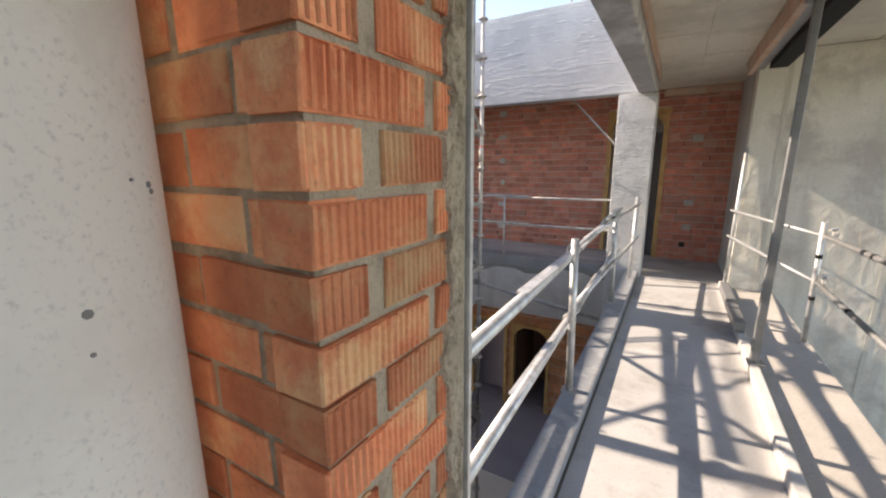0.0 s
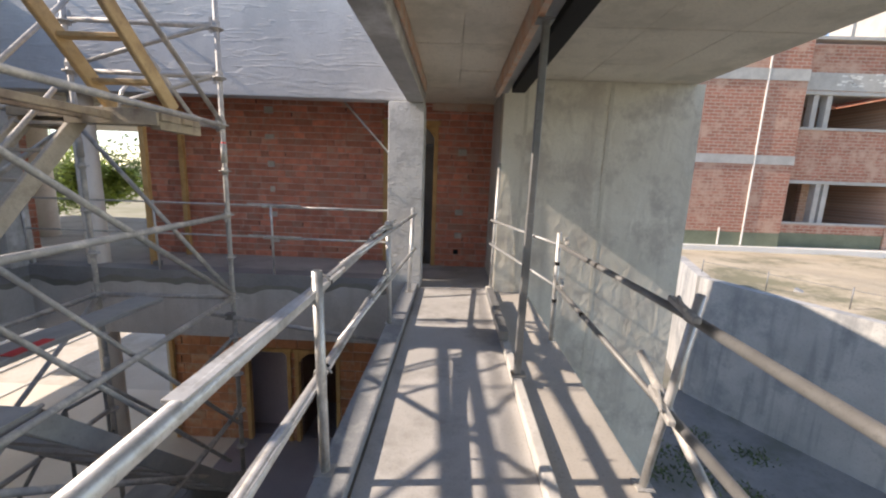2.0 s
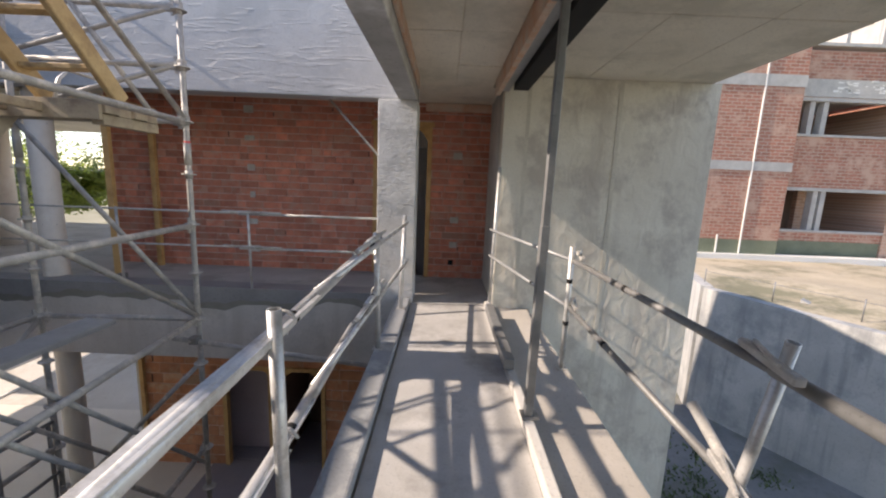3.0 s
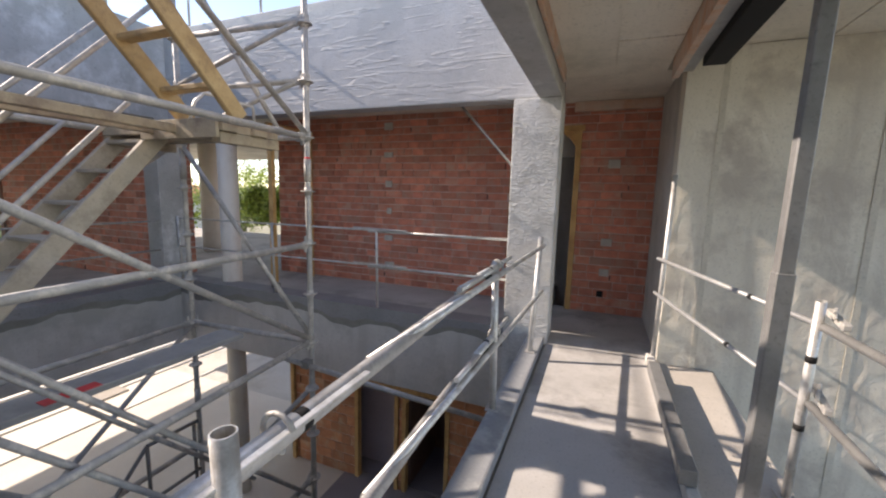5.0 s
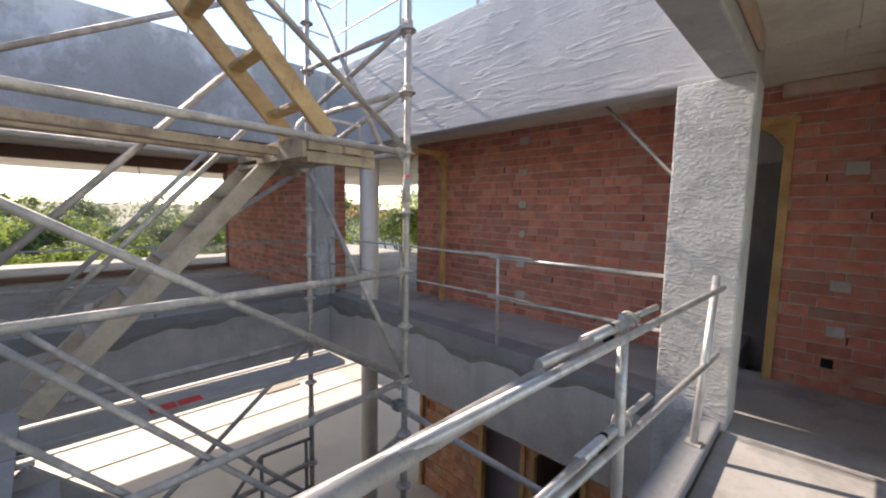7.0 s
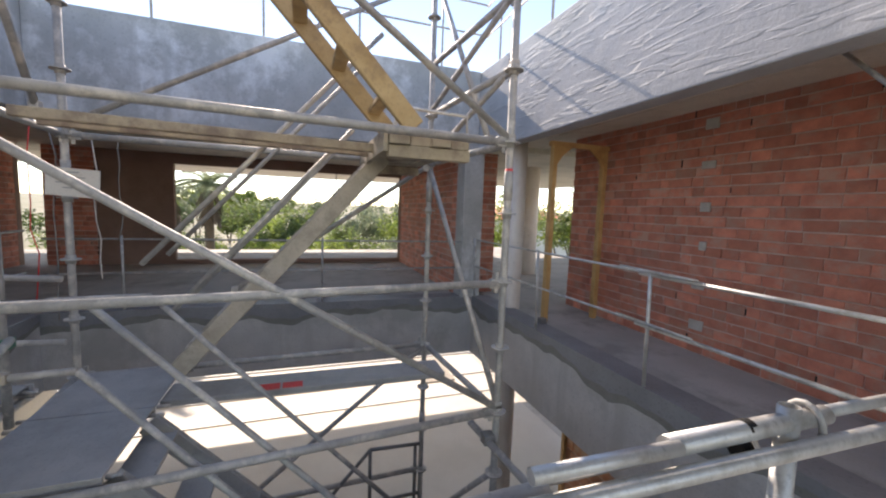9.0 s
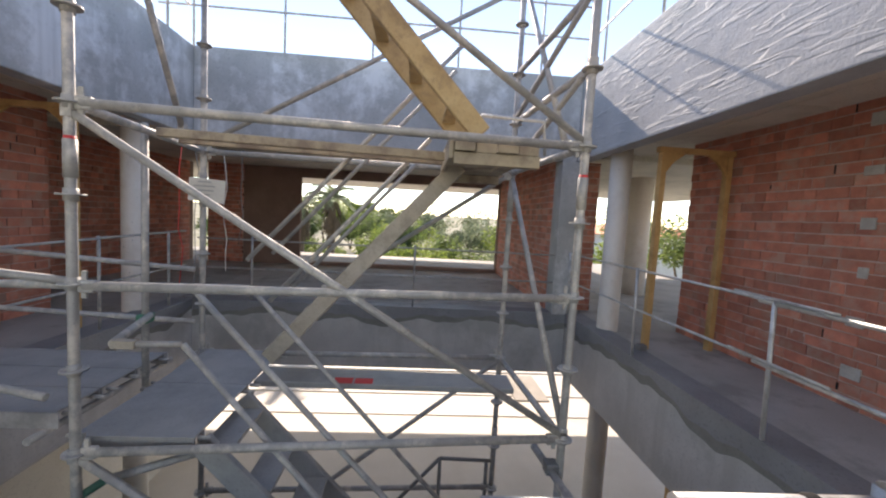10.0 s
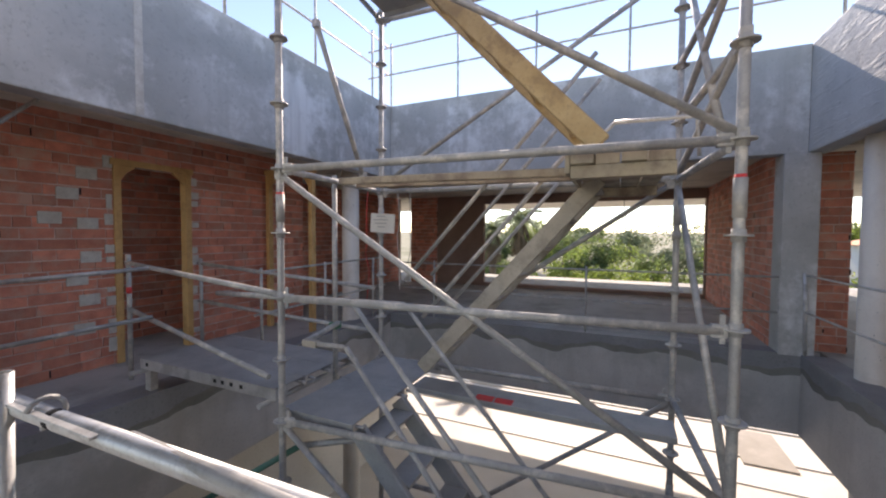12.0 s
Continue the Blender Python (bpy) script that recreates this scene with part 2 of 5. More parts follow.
# ---- mesh helpers ----
def box(bm, x0, x1, y0, y1, z0, z1, bevel=0.0):
    v = [bm.verts.new(p) for p in ((x0, y0, z0), (x1, y0, z0), (x1, y1, z0), (x0, y1, z0), (x0, y0, z1), (x1, y0, z1), (x1, y1, z1), (x0, y1, z1))]
    f = [bm.faces.new([v[i] for i in q]) for q in ((3, 2, 1, 0), (4, 5, 6, 7), (0, 1, 5, 4), (1, 2, 6, 5), (2, 3, 7, 6), (3, 0, 4, 7))]
    if bevel:
        bmesh.ops.bevel(bm, geom=list({e for g in f for e in g.edges}), offset=bevel, segments=2, affect="EDGES", profile=0.6)


def bar(bm, p, q, w, h, bevel=0.0):
    """A rectangular bar from p to q; w across, h along its upright side."""
    p, q = Vector(p), Vector(q)
    d = q - p
    side = d.cross(Vector((0, 0, 1)))
    side = side.normalized() if side.length > 1e-5 else Vector((1, 0, 0))
    up = side.cross(d).normalized()
    v = [bm.verts.new(c + side * a * w / 2 + up * b * h / 2) for c in (p, q) for a, b in ((-1, -1), (1, -1), (1, 1), (-1, 1))]
    f = [bm.faces.new([v[i] for i in g]) for g in ((3, 2, 1, 0), (4, 5, 6, 7), (0, 1, 5, 4), (1, 2, 6, 5), (2, 3, 7, 6), (3, 0, 4, 7))]
    if bevel:
        bmesh.ops.bevel(bm, geom=list({e for g in f for e in g.edges}), offset=bevel, segments=1, affect="EDGES")


def tube(bm, p, q, r=0.024, n=12, open_end=False):
    p, q = Vector(p), Vector(q)
    d = (q - p).normalized()
    a = d.orthogonal().normalized()
    b = d.cross(a)
    rings = [[bm.verts.new(c + (a * math.cos(2 * math.pi * i / n) + b * math.sin(2 * math.pi * i / n)) * r) for i in range(n)] for c in (p, q)]
    for i in range(n):
        f = bm.faces.new((rings[0][i], rings[0][(i + 1) % n], rings[1][(i + 1) % n], rings[1][i]))
        f.smooth = True
    bm.faces.new(rings[0][::-1])
    if not open_end:
        bm.faces.new(rings[1])
    else:
        inner = [[bm.verts.new(c + (a * math.cos(2 * math.pi * i / n) + b * math.sin(2 * math.pi * i / n)) * r * 0.86) for i in range(n)] for c in (q, q - d * 0.12)]
        for i in range(n):
            j = (i + 1) % n
            bm.faces.new((rings[1][i], rings[1][j], inner[0][j], inner[0][i]))
            bm.faces.new((inner[0][i], inner[0][j], inner[1][j], inner[1][i]))
        bm.faces.new(inner[1])


def sweep(bm, pts, r, n=8):
    """One unbroken tube along a bent line."""
    pts = [Vector(p) for p in pts]
    rings = []
    side = None
    for i, p in enumerate(pts):
        d = (pts[min(i + 1, len(pts) - 1)] - pts[max(i - 1, 0)]).normalized()
        side = d.orthogonal().normalized() if side is None else (side - d * side.dot(d)).normalized()
        other = d.cross(side)
        rings.append([bm.verts.new(p + (side * math.cos(2 * math.pi * k / n) + other * math.sin(2 * math.pi * k / n)) * r) for k in range(n)])
    for a, b in zip(rings, rings[1:]):
        for k in range(n):
            bm.faces.new((a[k], a[(k + 1) % n], b[(k + 1) % n], b[k])).smooth = True
    bm.faces.new(rings[0][::-1])
    bm.faces.new(rings[-1])


def mesh_object(name, bm, mat):
    me = bpy.data.meshes.new(name)
    bm.normal_update()
    bm.to_mesh(me)
    bm.free()
    me.materials.append(mat)
    return new(name, me)


def part(name, bm, mat, parent, label=""):
    ob = mesh_object(name, bm, mat)
    ob.parent = parent
    ob.matrix_parent_inverse = Matrix.Translation(-Vector(parent.get("base", (0, 0, 0))))
    return tagged(ob, label)


def thing(name, base, label, category, group=""):
    ob = new(name)
    ob.location = base
    ob["base"] = tuple(base)
    ob.empty_display_size = 0.1
    return tagged(ob, label, category, group)


def single(name, bm, mat, label, category, group="", kind=""):
    return tagged(mesh_object(name, bm, mat), label, category, group, kind)


def structure(name, boxes, mat, label, bevel=0.012):
    bm = bmesh.new()
    for b in boxes:
        box(bm, *b, bevel)
    return single(name, bm, mat, label, "building part", kind="structure")


# ---- plan ----
XW, XE, YS, YN = -6.05, -0.52, 0.35, 6.15      # edges of the courtyard opening
NW_Y, SW_Y = 7.48, -0.95                       # brick walls behind the galleries
LOW = -3.6                                     # floor of the storey below
BAND = -0.92                                   # underside of the gallery slab edge
CEIL = 2.5                                     # underside of the roof beams
TOP = 3.78                                     # top of the parapets


# ---- pieces ----
def slab(name, boxes, mat, label, bevel=0.008, category="building part"):
    bm = bmesh.new()
    for b in boxes:
        box(bm, *b, bevel)
    return single(name, bm, mat, label, category, kind="structure")


def panel_ceiling(name, x0, x1, y0, y1, z, top, nx, ny, label):
    """A ceiling cast against boards: panels of uneven depth with open joints, under a solid slab."""
    rng = random.Random(name)
    bm = bmesh.new()
    box(bm, x0, x1, y0, y1, z + 0.014, top)
    for i in range(nx):
        for j in range(ny):
            xa, xb = x0 + (x1 - x0) * i / nx, x0 + (x1 - x0) * (i + 1) / nx
            ya, yb = y0 + (y1 - y0) * j / ny, y0 + (y1 - y0) * (j + 1) / ny
            g = 0.003
            box(bm, xa + g, xb - g, ya + g, yb - g, z + rng.uniform(-0.004, 0.004), z + 0.0141 - 0.0001)
    return single(name, bm, CEILING, label, "ceiling", kind="structure")


def brick_mesh(cache, w, h, d, ridges, variant=0):
    """One brick, its face at y = 0 looking towards -y, chipped at the face's edges; ridges: upright grooves on the face."""
    key = (round(w, 3), round(h, 3), ridges, variant)
    if key in cache:
        return cache[key]
    rng = random.Random(variant * 97 + int(w * 1000))
    bm = bmesh.new()
    e = min(0.004, w / 5)
    if ridges:
        n = max(3, int(w / 0.0145))
        xs, ys = [-w / 2 + e], [0.0]
        for i in range(n):
            a, s = -w / 2 + e + (w - 2 * e) * i / n, (w - 2 * e) / n
            for f, y in ((0.22, 0.0), (0.42, 0.0044), (0.68, 0.0044), (0.88, 0.0), (1.0, 0.0)):
                xs.append(a + f * s)
                ys.append(y)
    else:
        xs = [-w / 2 + e, -w / 4, 0.0, w / 4, w / 2 - e]
        ys = [rng.uniform(0.0, 0.003) for _ in xs]
    chip = max(0.0, rng.gauss(0.0, 0.002))
    lo = [bm.verts.new((x, y, -h / 2 + e + rng.uniform(-0.002, 0.003))) for x, y in zip(xs, ys)]
    hi = [bm.verts.new((x, y + chip * (i % 3 == 1), h / 2 - e + rng.uniform(-0.003, 0.002))) for i, (x, y) in enumerate(zip(xs, ys))]
    for i in range(len(xs) - 1):
        bm.faces.new((lo[i], lo[i + 1], hi[i + 1], hi[i]))
    back = [bm.verts.new(p) for p in ((-w / 2, d, -h / 2), (w / 2, d, -h / 2), (w / 2, d, h / 2), (-w / 2, d, h / 2))]
    front = [bm.verts.new((x + rng.uniform(-0.003, 0.001) * (1 if x > 0 else -1), e, z + rng.uniform(-0.003, 0.001) * (1 if z > 0 else -1))) for x, z in ((-w / 2, -h / 2), (w / 2, -h / 2), (w / 2, h / 2), (-w / 2, h / 2))]
    bm.faces.new([*lo, front[1], front[0]][::-1])
    bm.faces.new([*hi, front[2], front[3]])
    bm.faces.new((lo[0], front[0], front[3], hi[0])[::-1])
    bm.faces.new((lo[-1], front[1], front[2], hi[-1]))
    for a, b in ((0, 1), (1, 2), (2, 3), (3, 0)):
        bm.faces.new((front[a], front[b], back[b], back[a])[::-1])
    me = bpy.data.meshes.new("brick")
    bm.normal_update()
    bm.to_mesh(me)
    bm.free()
    cache[key] = me
    return me


CACHES = {"pier": {}}


def brick_wall(name, label, place, turn, width, height, mat, loose, holes=(), course=0.107, length=0.29, joint=0.011, keep=300, near=None, depth=0.11, seed=1):
    """A wall of bricks in uneven running bond on a mortar core. place: foot of its start; it runs along +x turned by turn degrees, its face to -y. holes: (from, to, bottom, top)."""
    rng = random.Random(seed)
    m = pose(*place, 0, 0, turn)
    cuts = sorted({0.0, width, *(v for h in holes for v in h[:2])})
    core = bmesh.new()
    for a, b in zip(cuts, cuts[1:]):
        open_ = [h for h in holes if h[0] <= a + 1e-6 and h[1] >= b - 1e-6]
        spans = [(0.0, height)]
        for h in open_:
            spans = [s for lo, hi in spans for s in ((lo, min(hi, h[2])), (max(lo, h[3]), hi)) if s[1] - s[0] > 0.01]
        for lo, hi in spans:
            box(core, a, b, 0.009, depth, lo, hi)
    wall = single(name, core, MORTAR, label, "wall", kind="structure")
    wall.matrix_world = m
    pieces = []
    z = 0.0
    while z < height - 0.02:
        h = min(course, height - z) - joint
        x = -rng.uniform(0.0, length)
        while x < width:
            w = length * rng.choice((1, 1, 1, 0.86, 0.62)) if rng.random() < 0.85 else length * 0.45
            spans = [(max(x, 0.0), min(x + w - 0.0045, width))]
            for q in holes:
                if z + h > q[2] + 0.02 and z < q[3] - 0.02:
                    spans = [s for lo, hi in spans for s in ((lo, min(hi, q[0])), (max(lo, q[1]), hi))]
            for a, b in spans:
                if b - a > 0.03:
                    pieces.append(((a + b) / 2, z + joint / 2 + h / 2, int((b - a) / 0.005 + 0.2) * 0.005, h, rng.uniform(-0.004, 0.004), rng.uniform(-1.1, 1.1)))
            x += w
        z += course
    near = near if near is not None else width / 2
    pieces.sort(key=lambda p: (p[0] - near) ** 2)
    store = CACHES.setdefault(loose.name, {})
    for i, (x, zz, w, h, out, tilt) in enumerate(pieces[:keep]):
        ob = new("brick", brick_mesh(store, w, h, 0.05, False, i % 5))
        if not ob.data.materials:
            ob.data.materials.append(loose)
        ob.parent = wall
        ob.matrix_basis = pose(x, out, zz, 0, tilt, 0)
    if pieces[keep:]:
        bm = bmesh.new()
        for x, zz, w, h, out, tilt in pieces[keep:]:
            box(bm, x - w / 2, x + w / 2, out, 0.05, zz - h / 2, zz + h / 2)
        ob = mesh_object("brick_field", bm, mat)
        ob.parent = wall
        tagged(ob, kind="stuff")
    gaps = bmesh.new()
    for x, zz, w, h, out, tilt in pieces:
        if rng.random() < 0.045:
            g = rng.uniform(0.006, 0.011)
            box(gaps, x + w / 2 - g / 2, x + w / 2 + g, out - 0.001, 0.012, zz - h * rng.uniform(0.2, 0.48), zz + h * rng.uniform(0.2, 0.48))
    ob = mesh_object("open_joints", gaps, DARK)
    ob.parent = wall
    tagged(ob, "dark open joints between the bricks", kind="stuff")
    return wall


# ---- floors and slab edges ----
slab("floor_walkway", [(-0.34, 0.6, -1.5, 6.05, -0.35, 0.0)], FLOOR_GREY, "worn grey concrete walkway floor beside the courtyard", category="floor")
slab("floor_strip", [(0.66, 1.16, -1.5, 6.05, -0.35, -0.012)], FLOOR_TAN, "tan dusty concrete strip outside the kerb", category="floor")
slab("floor_landing", [(-0.5, 0.7, 6.054, 7.6, -0.35, 0.004)], FLOOR_GREY, "dusty grey concrete landing floor", category="floor")
slab("floor_north", [(XW - 3.0, -0.504, YN + 0.30, 9.0, -0.3, 0.05)], FLOOR_GREY, "pale concrete gallery floor", category="floor")
slab("floor_south", [(XW - 3.0, -0.36, -3.0, YS - 0.30, -0.3, 0.05)], FLOOR_GREY, "pale concrete gallery floor", category="floor")
slab("floor_porch", [(-14.8, -5.3, 9.004, 12.0, -0.3, 0.046)], FLOOR_GREY, "pale concrete porch floor", category="floor")
slab("floor_west", [(-13.8, XW - 0.30, YS - 0.29, YN + 0.29, -0.3, 0.05), (-13.8, XW - 3.004, -6.0, YS - 0.294, -0.3, 0.05), (-13.8, XW - 3.004, YN + 0.294, 9.0, -0.3, 0.05)], FLOOR_GREY, "pale concrete floor of the open west room", category="floor")


def coated_edge(name, axis, plane, a0, a1, back, z0, z1, seed):
    """A slab edge with a dark waterproof coat on its top and, with a wavy lower rim, on the upper part of its face."""
    rng = random.Random(seed)
    bm = bmesh.new()
    lo, hi = min(plane, back), max(plane, back)
    if axis == "x":
        box(bm, a0, a1, lo, hi, z0, z1, 0.012)
    else:
        box(bm, lo, hi, a0, a1, z0, z1, 0.012)
    edge = single(name, bm, CONCRETE, "damp-stained concrete slab edge with a dark coated rim", "slab edge", kind="structure")
    bm = bmesh.new()
    out = 0.004 if plane > back else -0.004
    n = int((a1 - a0) / 0.06)
    ph = [rng.uniform(0, 6) for _ in range(4)]
    rows, damp, stain = [], [], bmesh.new()
    for i in range(n + 1):
        s = a0 + (a1 - a0) * i / n
        drop = 0.15 + 0.045 * math.sin(s * 2.1 + ph[0]) + 0.03 * math.sin(s * 5.3 + ph[1]) + 0.012 * math.sin(s * 17 + ph[2]) + rng.uniform(-0.006, 0.006)
        pts = [(plane + out, z1 - drop), (plane + out, z1 + 0.003), (back, z1 + 0.003)]
        wet = drop + 0.05 + 0.05 * math.sin(s * 3.3 + ph[3]) ** 2
        damp.append([stain.verts.new((s, plane + out * 0.5, z) if axis == "x" else (plane + out * 0.5, s, z)) for z in (z1 - wet, z1 - drop + 0.02)])
        rows.append([bm.verts.new((s, p, z) if axis == "x" else (p, s, z)) for p, z in pts])
    for r, q in zip(rows, rows[1:]):
        for i in range(2):
            bm.faces.new((r[i], q[i], q[i + 1], r[i + 1]))
    bmesh.ops.recalc_face_normals(bm, faces=bm.faces[:])
    coat = mesh_object("coating", bm, MEMBRANE)
    coat.parent = edge
    tagged(coat, "dark grey brushed waterproof coat")
    for r, q in zip(damp, damp[1:]):
        stain.faces.new((r[0], q[0], q[1], r[1]))
    bmesh.ops.recalc_face_normals(stain, faces=stain.faces[:])
    wetted = mesh_object("damp_rim", stain, DAMP)
    wetted.parent = edge
    tagged(wetted, "olive-grey damp primer below the coat")
    return edge


coated_edge("slab_edge_north", "x", YN, XW, -0.80, YN + 0.296, BAND, 0.07, 1)
coated_edge("slab_edge_south", "x", YS, XW, -0.5, YS - 0.296, BAND, 0.07, 2)
coated_edge("slab_edge_west", "y", XW, YS - 0.02, YN + 0.02, XW - 0.296, BAND, 0.07, 3)
slab("slab_edge_east", [(XE, -0.344, YS + 0.3, YN - 0.1, BAND, -0.02)], CONCRETE, "concrete slab edge under the walkway", category="slab edge")
slab("kerb_courtyard", [(-0.52, -0.35, 0.68, 6.04, -0.016, 0.075), (-0.56, -0.524, 0.68, 6.04, -0.3, -0.06)], KERB, "grey coated kerb along the open walkway edge", 0.015, "kerb")
slab("kerb_outer", [(0.6, 0.665, -1.5, 6.04, -0.3, 0.07)], CONCRETE, "rough concrete kerb beside the walkway", 0.01, "kerb")
slab("slab_lower_ceiling", [(XW - 7.35, XW - 0.32, -6.0, 9.0, -0.6, -0.302), (XW - 0.31, 0.9, YN + 0.31, 9.0, BAND, -0.36), (XW - 0.31, -0.34, -3.0, YS - 0.31, BAND, -0.36), (-0.34, 1.16, -3.0, YN + 0.3, -0.5, -0.354)], CONCRETE, "concrete ceiling of the storey below", category="ceiling")

# ---- parapets, beams, ceilings ----
slab("parapet_north", [(XW - 0.2, -0.56, YN, YN + 0.22, CEIL, TOP)], ROUGH_RENDER, "trowelled rough cement-rendered roof parapet", 0.015, "parapet")
slab("parapet_south", [(XW - 0.2, -0.56, YS - 0.22, YS, CEIL, TOP)], RENDER_GREY, "grey cement-rendered roof parapet", 0.015, "parapet")
slab("parapet_west", [(XW - 0.22, XW, YS + 0.003, YN - 0.003, CEIL, TOP)], RENDER_GREY, "smooth grey cement-rendered roof parapet", 0.015, "parapet")
slab("beam_east", [(-0.55, -0.33, YS - 0.22, 6.37, 2.48, TOP)], RENDER_GREY, "grey rendered concrete edge beam", 0.015, "beam")
panel_ceiling("ceiling_room", -0.556, 0.7, 7.6, 9.0, 2.56, 2.9, 2, 2, "plain concrete ceiling of the room behind the door")
panel_ceiling("ceiling_north", XW - 3.0, -0.56, YN + 0.223, 9.0, 2.70, 2.96, 9, 4, "board-marked concrete gallery ceiling")
panel_ceiling("ceiling_south", XW - 3.0, -0.56, -3.0, YS - 0.223, 2.70, 2.96, 9, 4, "board-marked concrete gallery ceiling")
panel_ceiling("ceiling_west", -16.8, XW - 0.223, -6.0, 9.0, 2.6, 2.95, 6, 8, "pale concrete ceiling of the west room")
panel_ceiling("ceiling_porch", -15.0, -5.4, 9.004, 13.5, 2.62, 2.95, 6, 4, "pale concrete porch ceiling beyond the gallery")
panel_ceiling("ceiling_landing", -0.556, 0.70, 6.374, 7.596, 2.722, 3.0, 2, 2, "board-marked concrete ceiling over the landing")
panel_ceiling("ceiling_walkway", -0.326, 0.58, -1.7, 6.37, 2.72, 3.0, 2, 9, "board-marked concrete ceiling over the walkway")
panel_ceiling("ceiling_east", 0.905, 3.12, -1.7, 6.32, 2.80, 3.1, 3, 8, "board-marked concrete canopy ceiling")
slab("roof_slab", [(-0.33, 3.12, -1.7, 6.36, 3.104, 3.3), (XW, 0.9, 6.375, 9.0, 3.0, 3.3)], CONCRETE, "flat concrete roof", category="roof")
slab("beam_joint", [(0.64, 0.74, -1.7, 6.04, 2.61, 3.1)], GALV, "grey metal-faced joint beam", 0.006, "beam")
slab("brick_strip", [(0.584, 0.636, -1.7, 6.04, 2.56, 3.1)], STRIP_BRICK, "orange brick strip beside the ceiling", 0.004, "brick strip")
slab("brick_strip_courtyard", [(-0.3255, -0.30, -1.7, 6.04, 2.60, 2.719)], STRIP_BRICK, "orange brick strip beside the edge beam", 0.004, "brick strip")
# solid near-black bar in place of the open recess and its shade
slab("beam_dark", [(0.744, 0.90, -1.7, 5.7, 2.55, 3.1)], DARK, "black bar painting the shade in the joint recess", 0.004, "beam")

# ---- walls ----
slab("column_concrete", [(-0.79, -0.32, 6.052, 6.40, -1.0, 2.478)], COLUMN_RENDER, "roughly rendered square concrete column", 0.012, "column")
slab("wall_east", [(0.70, 0.985, 6.06, 6.3, LOW, 2.796), (0.992, 2.06, 6.063, 6.3, LOW, 2.796), (2.067, 3.22, 6.06, 6.3, LOW, 2.796), (0.72, 3.2, 6.07, 6.29, LOW, 2.79)], WALL_GREY, "smooth shuttered concrete wall with panel joints", 0.004, "wall")
slab("ceiling_rim", [(-0.3, 0.69, 7.40, 7.468, 2.60, 2.715)], STRIP_BRICK, "smeared brick strip under the landing ceiling", 0.006, "trim")
slab("wall_joint", [(0.968, 1.012, 6.0565, 6.0605, LOW, 2.79), (2.04, 2.088, 6.0565, 6.0605, LOW, 2.79)], JOINT, "smeared grey panel joint in the concrete wall", 0, "joint")
slab("wall_landing", [(0.70, 0.9, 6.304, 7.48, -0.3, 2.99)], CONCRETE, "grey rendered wall beside the landing", 0.01, "wall")
brick_wall("wall_north", "red hollow-brick wall with smeared mortar joints", (-5.25, NW_Y, 0.05), 0, 4.15, 2.68, BRICK, BRICK_P, near=2.6, keep=300, seed=4)
brick_wall("wall_north_door", "red hollow-brick wall beside a door opening", (-1.10, NW_Y, 0.0), 0, 1.82, 2.73, BRICK, BRICK_P, holes=((0.0, 0.91, 0.0, 2.44),), near=1.3, seed=5)
brick_wall("wall_south", "red hollow-brick wall with a door opening", (-0.4, SW_Y, 0.05), 180, 4.85, 2.68, BRICK, BRICK_P, holes=((2.05, 2.86, -0.1, 2.2),), near=2.0, seed=6)
brick_wall("wall_south_niche", "red brick wall behind a door opening", (-1.6, SW_Y - 1.0, 0.05), 180, 2.6, 2.68, BRICK, BRICK_P, keep=120, near=1.2, seed=7)
brick_wall("wall_west_room", "shaded red brick side wall of the west room", (-10.6, 5.93, 0.05), 0, 4.25, 2.55, BRICK, BRICK_P, keep=150, near=3.5, seed=9)
brick_wall("wall_south_west", "dark red brick wall behind the south-west column", (-5.2, -2.2, 0.05), 180, 5.4, 2.55, BRICK, BRICK_P, keep=150, near=1.5, seed=15)
brick_wall("wall_west_pier", "dark red brick pier beside a plastered panel", (-10.6, -1.75, 0.05), 90, 0.89, 2.55, BRICK, BRICK_P, seed=10)
slab("wall_west_panel", [(-10.76, -10.6, -0.85, 0.6, 0.05, 2.6)], BROWN, "brown plastered wall panel", 0.01, "wall")
slab("wall_west_end", [(-10.76, -10.6, -6.0, -2.2, 0.05, 2.6), (-10.76, -10.6, 5.9, 6.5, 0.05, 2.6)], BROWN, "dark plastered wall", 0.01, "wall")
slab("lintel_west", [(-10.72, -10.6, 0.604, 5.896, 2.36, 2.6)], BROWN, "dark lintel over the wide opening", 0.006, "lintel")
slab("sill_west", [(-10.74, -10.56, 0.604, 5.896, 0.054, 0.15)], BROWN, "low dark threshold under the wide opening", 0.008, "sill")
slab("joint_strip", [(-2.05, -1.985, YS - 0.05, YS + 0.003, CEIL + 0.02, TOP - 0.02)], PATCH, "pale vertical joint strip in the roof parapet", 0.001, "joint")
slab("wall_south_outer", [(-9.0, 3.0, -3.2, -3.004, LOW, 3.0)], RENDER_GREY, "grey outer wall", 0.01, "wall")
slab("wall_room_back", [(-5.4, -1.75, 8.85, 8.99, -0.3, 2.70), (-1.25, 0.9, 8.85, 8.99, LOW, 2.56), (-1.75, -1.25, 8.85, 8.99, LOW, 0.6), (-1.75, -1.25, 8.85, 8.99, 2.3, 2.56), (-5.4, -4.0, 8.85, 8.99, LOW, -0.304), (-3.2, -1.754, 8.85, 8.99, LOW, -0.304), (-4.0, -3.2, 8.85, 8.99, LOW, -2.7), (-4.0, -3.2, 8.85, 8.99, -1.6, -0.304)], CONCRETE, "grey wall of the rooms behind the doors", 0.006, "wall")
